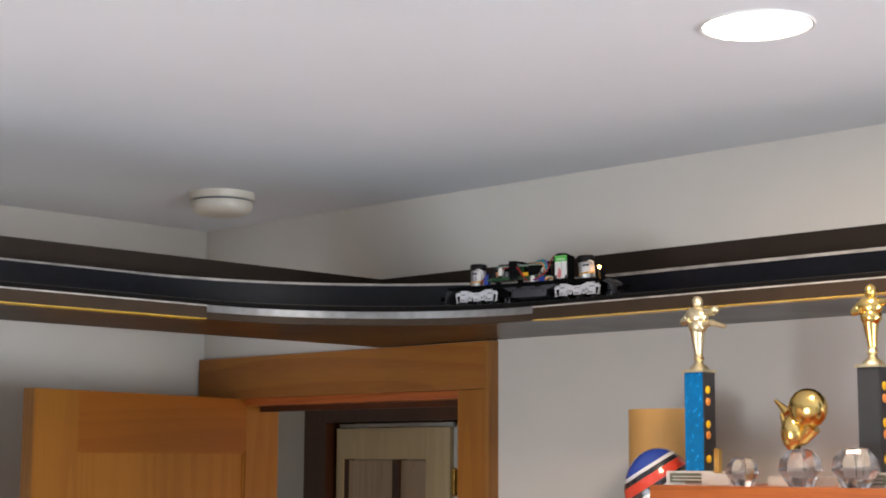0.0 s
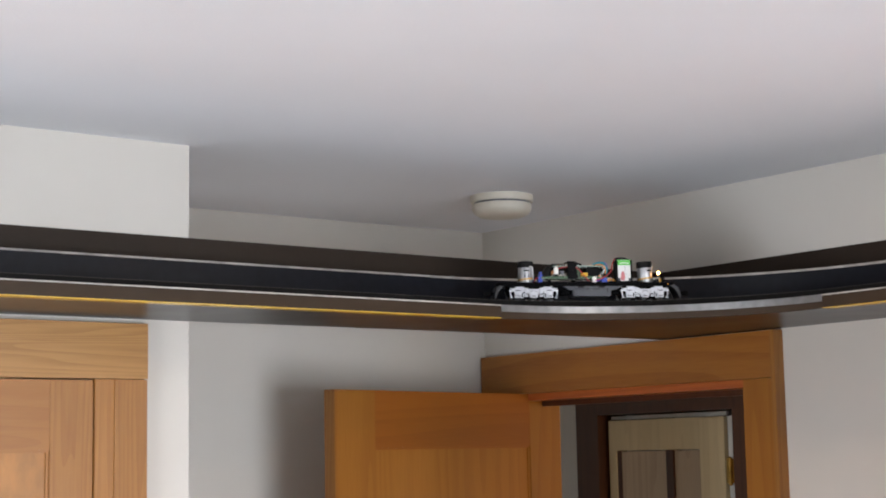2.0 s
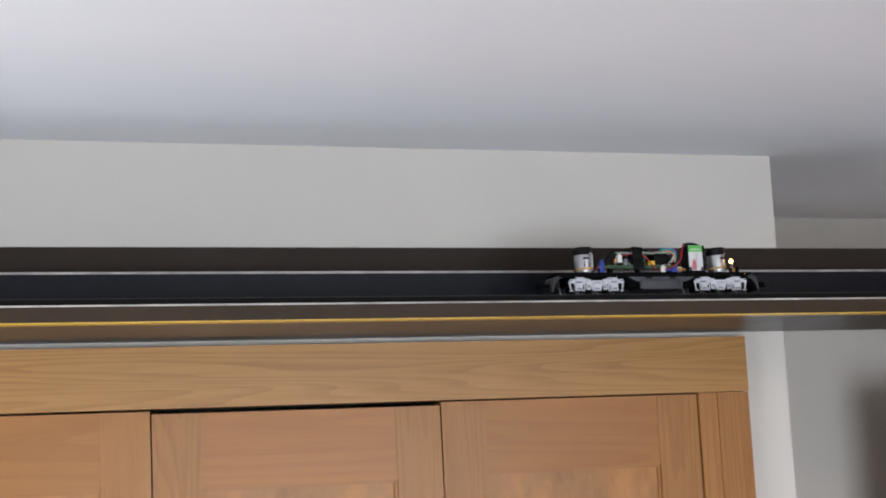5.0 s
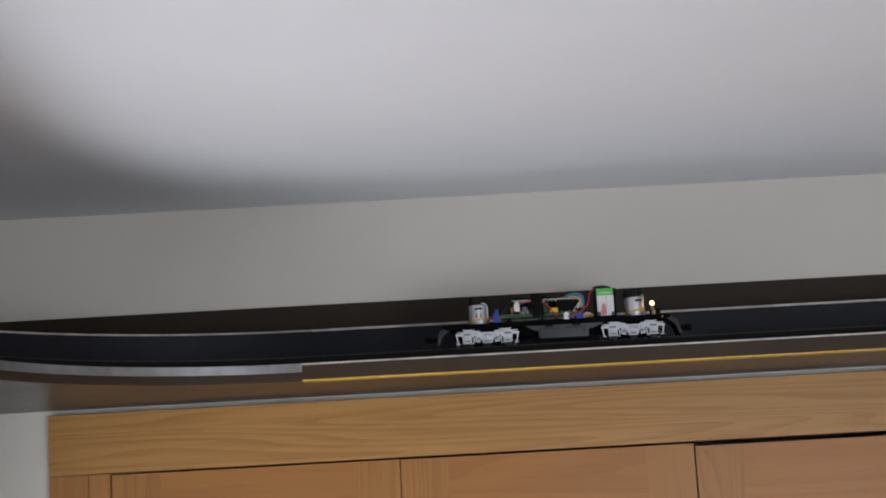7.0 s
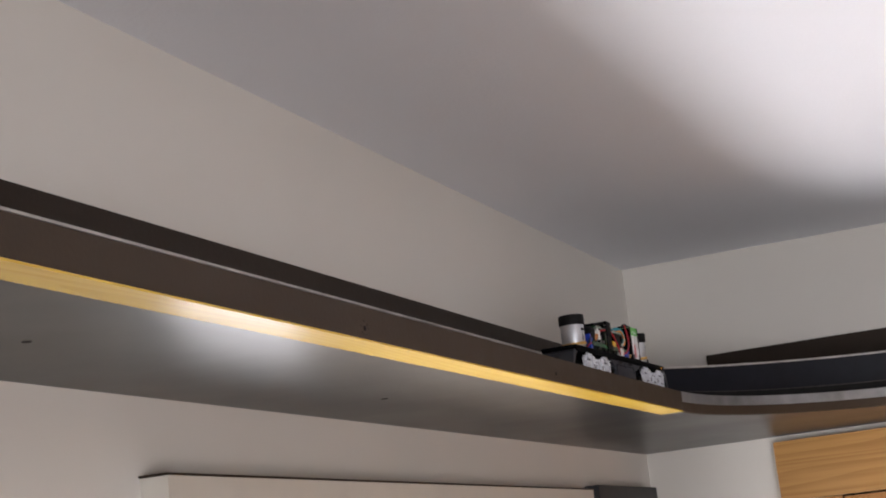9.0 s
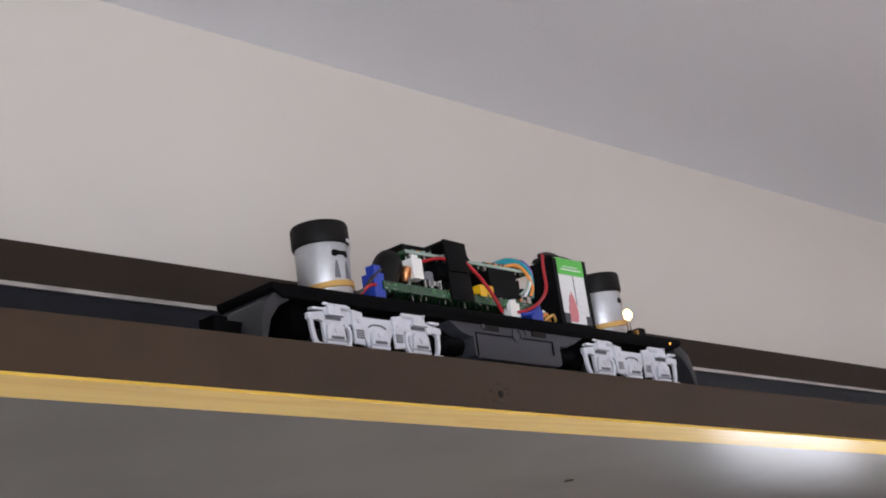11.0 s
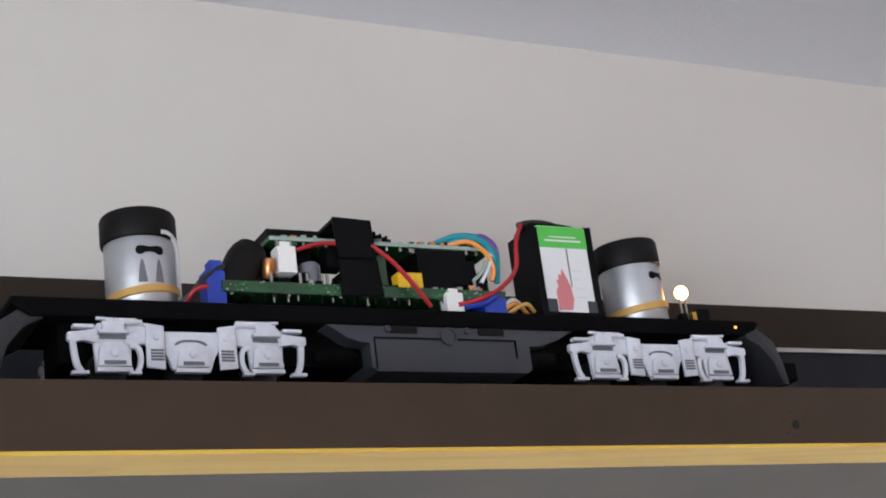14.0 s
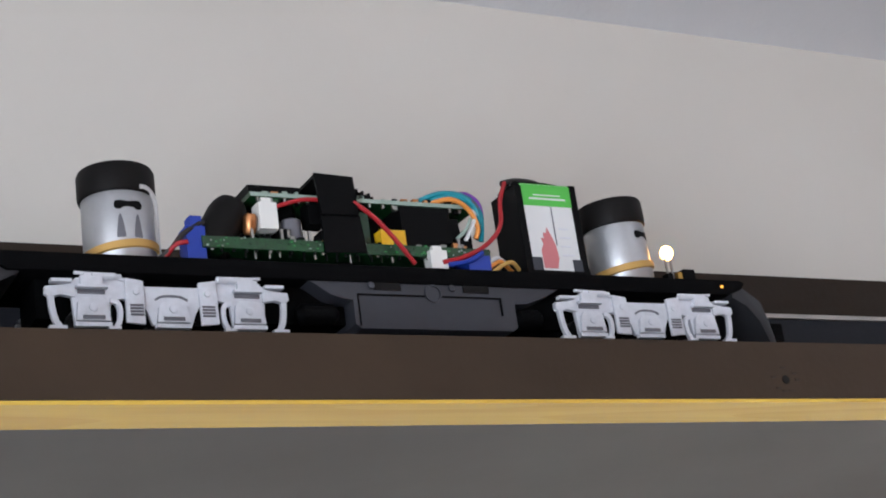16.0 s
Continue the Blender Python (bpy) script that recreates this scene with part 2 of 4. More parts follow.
# daylight shines through the blind's cloth
tn = TAN.node_tree
thru, mixs = tn.nodes.new("ShaderNodeBsdfTranslucent"), tn.nodes.new("ShaderNodeMixShader")
thru.inputs["Color"].default_value = (0.62, 0.56, 0.48, 1)
mixs.inputs[0].default_value = 0.5
tn.links.new(tn.nodes["Principled BSDF"].outputs[0], mixs.inputs[1])
tn.links.new(thru.outputs[0], mixs.inputs[2])
tn.links.new(mixs.outputs[0], tn.nodes["Material Output"].inputs["Surface"])
CLEAR.node_tree.nodes["Principled BSDF"].inputs["Transmission Weight"].default_value = 0.95
GLASS = bpy.data.materials.new("window_glass")
GLASS.use_nodes = True
GLASS.node_tree.nodes["Principled BSDF"].inputs["Transmission Weight"].default_value = 1.0
GLASS.node_tree.nodes["Principled BSDF"].inputs["Roughness"].default_value = 0.0


# ---- mesh helpers ----
def box(bm, x0, x1, y0, y1, z0, z1, m=None):
    v = [bm.verts.new(p) for p in ((x0, y0, z0), (x1, y0, z0), (x1, y1, z0), (x0, y1, z0), (x0, y0, z1), (x1, y0, z1), (x1, y1, z1), (x0, y1, z1))]
    if m is not None:
        for q in v:
            q.co = m @ q.co
    for f in ((0, 3, 2, 1), (4, 5, 6, 7), (0, 1, 5, 4), (1, 2, 6, 5), (2, 3, 7, 6), (3, 0, 4, 7)):
        bm.faces.new([v[i] for i in f])
    return bm


def boxes(*spans):
    bm = bmesh.new()
    for s in spans:
        box(bm, *s)
    return bm


def prism(bm, outline, y0, y1, m=None):
    """An outline in x, z drawn out along y."""
    a = [bm.verts.new((x, y0, z)) for x, z in outline]
    b = [bm.verts.new((x, y1, z)) for x, z in outline]
    bm.faces.new(a)
    bm.faces.new(b[::-1])
    for i in range(len(a)):
        j = (i + 1) % len(a)
        bm.faces.new((a[i], b[i], b[j], a[j]))
    if m is not None:
        for q in a + b:
            q.co = m @ q.co
    bmesh.ops.recalc_face_normals(bm, faces=bm.faces)
    return bm


def slab(bm, outline, z0, z1):
    """An outline in x, y drawn up along z."""
    a = [bm.verts.new((x, y, z0)) for x, y in outline]
    b = [bm.verts.new((x, y, z1)) for x, y in outline]
    bm.faces.new(a)
    bm.faces.new(b[::-1])
    for i in range(len(a)):
        j = (i + 1) % len(a)
        bm.faces.new((a[i], b[i], b[j], a[j]))
    bmesh.ops.recalc_face_normals(bm, faces=bm.faces)
    return bm


def turned(bm, profile, centre=(0, 0, 0), seg=28, m=None):
    """A profile of (radius, height) turned about the upright axis, closed at both ends."""
    rings = []
    for r, z in profile:
        ring = []
        for i in range(seg):
            a = 2 * math.pi * i / seg
            p = Vector((r * math.cos(a), r * math.sin(a), z))
            ring.append(bm.verts.new((m @ p if m is not None else p) + Vector(centre)))
        rings.append(ring)
    for a, b in zip(rings, rings[1:]):
        for i in range(seg):
            j = (i + 1) % seg
            bm.faces.new((a[i], a[j], b[j], b[i]))
    bm.faces.new(rings[0][::-1])
    bm.faces.new(rings[-1])
    return bm


def tube(bm, points, r, seg=8, closed=False):
    """A round wire through points, smoothed."""
    pts = [Vector(p) for p in points]
    fine = []
    n = len(pts)
    for i in range(n if closed else n - 1):
        p1, p2 = pts[i], pts[(i + 1) % n]
        p0 = pts[i - 1] if (closed or i) else p1
        p3 = pts[(i + 2) % n] if (closed or i + 2 < n) else p2
        for k in range(6):
            s = k / 6
            fine.append(0.5 * ((2 * p1) + (p2 - p0) * s + (2 * p0 - 5 * p1 + 4 * p2 - p3) * s * s + (3 * p1 - p0 - 3 * p2 + p3) * s ** 3))
    if not closed:
        fine.append(pts[-1])
    rings = []
    for i, p in enumerate(fine):
        d = (fine[(i + 1) % len(fine)] if (closed or i + 1 < len(fine)) else p) - (fine[i - 1] if (closed or i) else p)
        d.normalize()
        u = d.cross(Vector((0.13, 0.2, 0.97))).normalized()
        w = d.cross(u)
        rings.append([bm.verts.new(p + r * (math.cos(2 * math.pi * j / seg) * u + math.sin(2 * math.pi * j / seg) * w)) for j in range(seg)])
    pairs = list(zip(rings, rings[1:])) + ([(rings[-1], rings[0])] if closed else [])
    for a, b in pairs:
        for j in range(seg):
            k = (j + 1) % seg
            bm.faces.new((a[j], a[k], b[k], b[j]))
    if not closed:
        bm.faces.new(rings[0][::-1])
        bm.faces.new(rings[-1])
    bmesh.ops.recalc_face_normals(bm, faces=bm.faces)
    return bm


def ball(bm, c, r, squash=(1, 1, 1), seg=14):
    m = Matrix.Translation(c) @ Matrix.Diagonal((r * squash[0], r * squash[1], r * squash[2], 1))
    bmesh.ops.create_uvsphere(bm, u_segments=seg, v_segments=max(seg // 2, 6), radius=1, matrix=m)
    return bm


def limb(bm, a, b, r0, r1, seg=10):
    a, b = Vector(a), Vector(b)
    m = Matrix.Translation((a + b) / 2) @ (b - a).to_track_quat("Z", "Y").to_matrix().to_4x4()
    bmesh.ops.create_cone(bm, cap_ends=True, segments=seg, radius1=r0, radius2=r1, depth=(b - a).length, matrix=m)
    return bm


def mesh_of(name, bm, material, bev=0.0, smooth=True):
    if bev:
        sharp = [e for e in bm.edges if len(e.link_faces) == 2 and e.calc_face_angle(0) > 0.6]
        bmesh.ops.bevel(bm, geom=sharp, offset=bev, segments=2, profile=0.6, affect="EDGES", clamp_overlap=True)
    bmesh.ops.recalc_face_normals(bm, faces=bm.faces)
    me = bpy.data.meshes.new(name)
    if smooth:
        for f in bm.faces:
            f.smooth = True
        for e in bm.edges:
            e.smooth = not (len(e.link_faces) == 2 and e.calc_face_angle(0) > 0.65)
    bm.to_mesh(me)
    bm.free()
    me.materials.append(material)
    return me


def part(name, bm, material, parent=None, label="", bev=0.0, at=None):
    ob = new(name, mesh_of(name, bm, material, bev))
    ob.parent = parent
    if at is not None:
        ob.matrix_basis = at
    return tagged(ob, label)


def thing(name, m, label, category, group="", kind=""):
    ob = new(name)
    ob.empty_display_size = 0.05
    ob.matrix_basis = m
    return tagged(ob, label, category, group, kind)


def shell(name, bm, material, label, category):
    return tagged(new(name, mesh_of(name, bm, material, 0, False)), label, category, "", "structure")


# ---- the room's shell ----
shell("floor", boxes((-0.15, 6.0, YS - 0.15, 2.6, -0.1, 0.0)), FLOOR, "tan short-pile carpet over the whole floor", "floor")
shell("ceiling", boxes((-0.15, 6.0, YS - 0.15, 2.6, H, H + 0.12)), CEIL, "smooth white painted ceiling", "ceiling")
OL, OR, OT = 0.289, 2.013, 2.034     # closet opening
shell("wall_north", boxes((0, OL, 0, 0.1, 0, H), (OR, XK, 0, 0.1, 0, H), (OL, OR, 0, 0.1, OT, H), (XK - 0.1, XK, 0.1, YR, 0, H)), PAINT,
      "off-white painted closet wall ending in a corner", "wall")
shell("wall_recess", boxes((0, XB, YR, YR + 0.1, 0, H)), PAINT, "off-white painted wall of the recess behind the open door", "wall")
DY0, DY1, DT = -0.230, 0.489, 2.037  # doorway
shell("wall_east", boxes((XB, XB + 0.12, YS, DY0, 0, H), (XB, XB + 0.12, DY1, YR + 0.1, 0, H), (XB, XB + 0.12, DY0, DY1, DT, H)), PAINT,
      "off-white painted wall with an oak doorway", "wall")
WY0, WY1, WZ0, WZ1 = -1.36, -0.43, 0.95, 2.03
shell("wall_west", boxes((-0.15, 0, YS, WY0, 0, H), (-0.15, 0, WY1, YR + 0.1, 0, H), (-0.15, 0, WY0, WY1, 0, WZ0), (-0.15, 0, WY0, WY1, WZ1, H)), PAINT,
      "off-white painted wall with a window under the shelf", "wall")
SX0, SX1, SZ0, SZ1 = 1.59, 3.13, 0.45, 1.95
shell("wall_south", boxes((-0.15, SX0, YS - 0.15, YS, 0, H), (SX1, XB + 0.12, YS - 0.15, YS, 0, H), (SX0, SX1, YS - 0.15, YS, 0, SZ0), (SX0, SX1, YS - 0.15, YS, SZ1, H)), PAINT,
      "off-white painted wall with a wide window", "wall")
# hall behind the doorway
HX = 4.25
shell("wall_hall_north", boxes((XB + 0.12, 6.0, 2.3, 2.4, 0, H)), PAINT, "plain painted hall wall", "wall")
# the opening in the south end is added for the hall fill light
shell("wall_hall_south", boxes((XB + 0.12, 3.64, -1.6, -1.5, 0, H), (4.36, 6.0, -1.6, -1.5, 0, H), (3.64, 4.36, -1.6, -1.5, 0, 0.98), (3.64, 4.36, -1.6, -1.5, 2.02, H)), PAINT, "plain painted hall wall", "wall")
shell("wall_hall_east", boxes((HX, HX + 0.1, -1.5, 0.70, 0, H), (HX, HX + 0.1, 1.30, 2.3, 0, H), (HX, HX + 0.1, 0.70, 1.30, 2.03, H)), PAINT, "shaded painted hall wall with a dark doorway", "wall")
shell("wall_far_room", boxes((5.6, 5.7, -1.5, 2.3, 0, H)), PAINT, "plain painted wall of the room past the hall", "wall")


def window(name, m, w, h, label):
    """A two-sash window, its glass and white frame, drawn in the x, z plane."""
    ob = thing(name, m, label, "window", "", "structure")
    part("window_frame", boxes((0, 0.05, -0.03, 0.03, 0, h), (w - 0.05, w, -0.03, 0.03, 0, h), (0.05, w - 0.05, -0.03, 0.03, 0, 0.05), (0.05, w - 0.05, -0.03, 0.03, h - 0.05, h),
                               (0.05, w - 0.05, -0.025, 0.025, h / 2 - 0.02, h / 2 + 0.02)), WHITE, ob, bev=0.003)
    for z0, z1 in ((0.05, h / 2 - 0.02), (h / 2 + 0.02, h - 0.05)):
        pane = part("pane", boxes((0.05, w - 0.05, -0.003, 0.003, z0, z1)), GLASS, ob)
        pane.visible_shadow = False
    return ob


window("window_1", pose(-0.1, WY0, WZ0, 0, 0, 90), WY1 - WY0, WZ1 - WZ0, "white framed window under the train shelf, blind half down")
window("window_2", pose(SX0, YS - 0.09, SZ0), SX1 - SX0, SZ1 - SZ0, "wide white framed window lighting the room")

# unseen window, added to carry the hall fill light
window("added_hall_window", pose(3.64, -1.55, 0.98), 0.72, 1.04, "added unseen white framed window that lights the hall")

# beige surround of the west window
trim = thing("window_trim", pose(0, -0.9, 2.05), "beige painted window surround with a dark strip for its shadow line", "window trim", "", "structure")
# thin dark brown strip stands for the shadow line along the trim
part("cap", boxes((0, 0.0248, -0.507, 0.528, 0.0172, 0.0188)), BROWN_BACK, trim, "dark strip drawn as the shadow line over the trim")
part("head_board", boxes((0, 0.024, -0.505, 0.525, -0.016, 0.017)), TRIMW, trim, bev=0.002)
part("side_board", boxes((0, 0.02, 0.47, 0.522, -1.12, -0.016)), TRIMW, trim, bev=0.002)
part("side_board", boxes((0, 0.02, -0.505, -0.468, -1.12, -0.016)), TRIMW, trim, bev=0.002)
part("sill_board", boxes((0, 0.05, -0.55, 0.55, -1.15, -1.12)), TRIMW, trim, bev=0.003)
blind = thing("roller_blind", pose(0.004, -0.9, 2.03), "tan fabric roller blind, rolled part way down", "blind")
part("fabric", boxes((0, 0.004, -0.24, 0.465, -0.18, 0.002)), TAN, blind)
part("valance", boxes((-0.003, -0.0002, -0.462, 0.466, -0.02, 0.0)), TAN, blind)
part("bottom_bar", boxes((-0.002, 0.010, -0.24, 0.465, -0.198, -0.18)), WHITE, blind, bev=0.002)

# ---- closet ----
closet = thing("closet_casing", pose(0, 0, 0), "light oak casing round the closet doors", "door casing", "", "structure")
part("head_casing", boxes((0.2, 2.102, -0.018, 0, 2.032, 2.12)), OAK_X, closet, "light oak head board with bold cathedral grain", bev=0.002)
for x0, x1 in ((0.2, 0.289), (2.013, 2.102)):
    part("side_casing", boxes((x0, x1, -0.016, 0, 0, 2.031)), OAK_Z, closet, bev=0.002)
    xm = x0 + 0.034 if x0 > 1 else x1 - 0.034
    part("bead", boxes((xm - 0.002, xm + 0.002, -0.0185, -0.015, 0, 2.031)), OAK_Z, closet)


def door_leaf(name, m, w, h, t, stile, top, mats, label, group=""):
    """A framed leaf: two stiles, three rails and two fielded panels; x along it, its face to -y."""
    lx, lz, px = mats
    ob = thing(name, m, label, "door", group)
    for x0 in (0, w - stile):
        part("stile", boxes((x0, x0 + stile, 0, t, 0, h)), lz, ob, bev=0.0012)
    rails = ((0, 0.2), (0.86, 1.0), (h - top, h))
    for z0, z1 in rails:
        part("rail", boxes((stile, w - stile, 0.0008, t - 0.0008, z0, z1)), lx, ob, bev=0.001)
    for z0, z1 in ((0.2, 0.86), (1.0, h - top)):
        part("panel", boxes((stile, w - stile, t * 0.24, t * 0.76, z0, z1)), px, ob, "flat recessed oak panel")
        m0, m1 = stile + 0.0045, w - stile - 0.0045
        part("moulding", boxes((stile, w - stile, t * 0.12, t * 0.24, z0, z0 + 0.0045), (stile, w - stile, t * 0.12, t * 0.24, z1 - 0.0045, z1)), lx, ob)
        part("moulding", boxes((stile, m0, t * 0.12, t * 0.24, z0 + 0.0045, z1 - 0.0045), (m1, w - stile, t * 0.12, t * 0.24, z0 + 0.0045, z1 - 0.0045)), lz, ob)
    return ob


LEAVES = ((0.2905, 0.7130, 2.029), (0.7145, 1.1470, 2.0285), (1.1495, 1.5800, 2.0245), (1.5825, 2.0110, 2.0295))
for x0, x1, top in LEAVES:
    door_leaf("closet_door", pose(x0, -0.012, 0.012), x1 - x0, top - 0.012, 0.032, 0.070, 0.107, (OAK_RAIL, OAK_Z, OAK_FLAKE),
              "light oak bifold closet door leaf with recessed panels", "closet doors")
shell("closet_back", boxes((0.02, XK - 0.12, 0.5, 0.52, 0.02, H - 0.02)), PAINT, "plain back of the closed closet", "wall")

# ---- doorway and open door ----
cas = thing("door_casing", pose(XB, 0, 0), "honey oak casing round the doorway", "door casing", "", "structure")
part("head_casing", boxes((-0.018, 0, -0.308, 0.578, DT, 2.126)), CASING, cas, bev=0.002)
part("side_casing", boxes((-0.016, 0, -0.306, -0.230, 0, DT - 0.001)), DOOR_Z, cas, bev=0.002)
part("side_casing", boxes((-0.016, 0, 0.489, 0.576, 0, DT - 0.001)), DOOR_Z, cas, bev=0.002)
part("back_band", boxes((-0.026, 0, -0.319, -0.3085, 0, 2.126)), OAK_Z, cas, bev=0.002)
part("jamb", boxes((0.0, 0.12, DY0, DY0 + 0.016, 0, DT - 0.016)), DOOR_Z, cas)
part("jamb", boxes((0.0, 0.12, DY1 - 0.003, DY1, 0, DT - 0.016)), DOOR_Z, cas)
part("jamb_head", boxes((0.0, 0.05, DY0, DY1, DT - 0.016, DT)), CHERRY, cas, "reddish oak head of the jamb")
part("jamb_head", boxes((0.065, 0.12, DY0, DY1, DT - 0.016, DT)), DARKWOOD, cas, "darker hall side of the jamb")
part("stop", boxes((0.05, 0.065, DY0 + 0.016, DY1 - 0.016, DT - 0.028, DT)), DARKWOOD, cas, "dark door stop")
leaf = door_leaf("room_door", pose(2.668, 0.308, 0.012, 0, 0, math.degrees(math.atan2(0.147, 0.712))), 0.725, 2.024, 0.030, 0.112, 0.115, (DOOR_X, DOOR_Z, DOOR_Z),
                 "honey oak panel door standing open into the room")
part("edge_strip", boxes((-0.0025, 0.0, 0.001, 0.029, 0, 2.024)), OAK_Z, leaf, "paler oak lock edge")
for z in (0.25, 1.75):
    part("hinge", turned(bmesh.new(), [(0.006, 0), (0.006, 0.09)], (0.728, 0.034, z), 10), BRASS, leaf, "brass butt hinge")

# far side of the hall: dark frame and a pale door ajar
far = thing("hall_door_frame", pose(HX, 1.0, 0), "dark stained door frame across the hall", "door frame", "", "structure")
part("head_board", boxes((-0.02, 0.1, -0.62, 0.36, 2.015, 2.12)), DARKWOOD, far, bev=0.002)
part("side_board", boxes((-0.02, 0.1, 0.262, 0.36, 0, 2.015)), DARKWOOD, far, bev=0.002)
part("side_board", boxes((-0.02, 0.1, -0.62, -0.285, 0, 2.015)), DARKWOOD, far, bev=0.002)
hall = thing("hall_door", pose(HX + 0.01, 1.0, 0.012), "pale washed panel door standing shut across the hall", "door")
part("stile", boxes((0, 0.035, 0.215, 0.246, 0, 1.985)), PALE, hall, bev=0.002)
part("stile", boxes((0, 0.035, -0.225, -0.13, 0, 1.985)), PALE, hall, bev=0.002)
part("stile", boxes((0, 0.035, -0.022, 0.006, 0, 1.895)), DARKWOOD, hall, "dark groove between the panels", bev=0.002)
part("rail", boxes((0.0, 0.035, -0.13, 0.215, 1.895, 1.985)), PALE, hall, bev=0.002)
for y0, y1 in ((0.006, 0.200), (-0.13, -0.022)):
    part("panel", boxes((0.008, 0.03, y0, y1, 0.1, 1.893)), PALE_PANEL, hall, "browner recessed panel", bev=0.003)
part("groove", boxes((0.004, 0.03, 0.200, 0.215, 0.1, 1.895)), DARKWOOD, hall, "dark groove beside the panel")
# white strips stand for the light in the gaps round the door
part("lit_gap", boxes((0.012, 0.02, -0.225, 0.246, 1.988, 1.998)), WHITE, hall, "white strip standing for the lit gap over the door")
part("edge_gap", boxes((0.0, 0.02, -0.265, -0.240, 0, 1.985)), WHITE, hall, "white strip standing for the lit slit beside the hinge")
hinge = part("hinge", boxes((-0.006, 0.0, -0.272, -0.236, 1.80, 1.868)), BRASS, hall, "tarnished brass hinge", bev=0.002)
part("knuckle", turned(bmesh.new(), [(0.002, -0.006), (0.006, -0.002), (0.006, 0.07), (0.002, 0.074)], (-0.009, -0.252, 1.799), 12), BRASS, hinge)

# ---- ceiling fittings ----
det = thing("smoke_detector", pose(2.966, 0.142, H), "cream round smoke detector on the ceiling", "smoke detector")
part("base", turned(bmesh.new(), [(0.062, -0.014), (0.064, -0.010), (0.064, 0.0)]), CREAM, det)
part("vent_ring", turned(bmesh.new(), [(0.056, -0.0178), (0.056, -0.014)]), SIDEDK, det, "dark vent slot")
part("cover", turned(bmesh.new(), [(0.02, -0.044), (0.045, -0.042), (0.056, -0.036), (0.060, -0.028), (0.060, -0.0178)]), CREAM, det)
can = thing("recessed_light", pose(2.655, -1.297, H), "lit round recessed light in the ceiling", "ceiling light")
bm = bmesh.new()
prof = [(0.0642, -0.002), (0.068, -0.003), (0.069, 0.0), (0.069, 0.004), (0.0642, 0.004)]
rings = [[bm.verts.new((r * math.cos(a), r * math.sin(a), z)) for a in [2 * math.pi * i / 48 for i in range(48)]] for r, z in prof]
for k in range(5):
    for i in range(48):
        bm.faces.new((rings[k][i], rings[k][(i + 1) % 48], rings[(k + 1) % 5][(i + 1) % 48], rings[(k + 1) % 5][i]))
part("trim_ring", bm, WHITE, can, "white trim ring")
part("lens", turned(bmesh.new(), [(0.0640, -0.001), (0.0640, 0.004)], seg=48), LAMP, can, "glowing frosted lens")

# ---- train shelf ----
def straight_shelf(m, length, depth, back0, back1, label, lip=True, edge=0.005, screws=(), holes=()):
    """A straight run; x along it, the wall at y = 0, the room to -y, z from the underside."""
    ob = thing("wall_shelf", m, label, "wall shelf", "train shelf round the room")
    f, b = -depth, ZF - ZS
    part("board", boxes((0, length, f + 0.0267, 0, 0, 0.012)), UNDER, ob, "dark glossy laminated shelf board")
    part("fascia", boxes((0, length, f, f + 0.0267, 0.0014, b - (0.0022 if lip else 0))), BROWN, ob, "brown painted front edge", bev=0.0008)
    part("raw_edge", boxes((0, length, f + 0.0002, f + 0.0266, 0, 0.0013)), RAW, ob, "unpainted yellow pine underside of the front edge")
    if lip:
        part("lip", boxes((0, length, f - 0.0006, f + 0.003, b - 0.0022, b)), EDGE, ob, "thin pale lip")
    part("roadbed", boxes((0, length, f + T - 0.017, f + T + 0.017, 0.012, 0.0375)), TIE, ob, "black roadbed")
    part("guard", boxes((0, length, -0.063, -0.058, 0.012, ZG - ZS - edge)), BLACK, ob, "satin black guard strip")
    part("guard_edge", boxes((0, length, -0.0645, -0.057, ZG - ZS - edge, ZG - ZS)), EDGE, ob, "pale patchy top edge of the guard")
    part("back_board", boxes((back0, back1, -0.006, -0.0005, 0.012, ZB - ZS)), BROWN_BACK, ob, "dark brown board against the wall", bev=0.0006)
    for x in screws:
        part("screw", turned(bmesh.new(), [(0.0017, 0), (0.0017, 0.0003), (0.0010, 0.0004)], (0, 0, 0), 12, pose(0, 0, 0, 90)), TIE, ob, "small dark screw head", at=pose(x, f, 0.0085))
        for k in range(7):
            a = 0.9 * k + 0.35 * math.sin(5 * k)
            px, pz = x + 0.0056 * math.cos(a), 0.0086 + 0.0046 * math.sin(a)
            part("paint_chip", boxes((px - 0.0011, px + 0.0011, f - 0.00025, f, pz - 0.0004, pz + 0.0004)), BROWN_BACK, ob)
    # flat black discs stand for the dark holes in the underside
    for x, y in holes:
        part("hole_disc", turned(bmesh.new(), [(0.003, -0.0003), (0.003, 0.001)], (x, y, 0), 12), TIE, ob)
    return ob


def arc(c, r, a0, a1, n=28):
    return [(c[0] + r * math.cos(a0 + (a1 - a0) * i / n), c[1] + r * math.sin(a0 + (a1 - a0) * i / n)) for i in range(n + 1)]


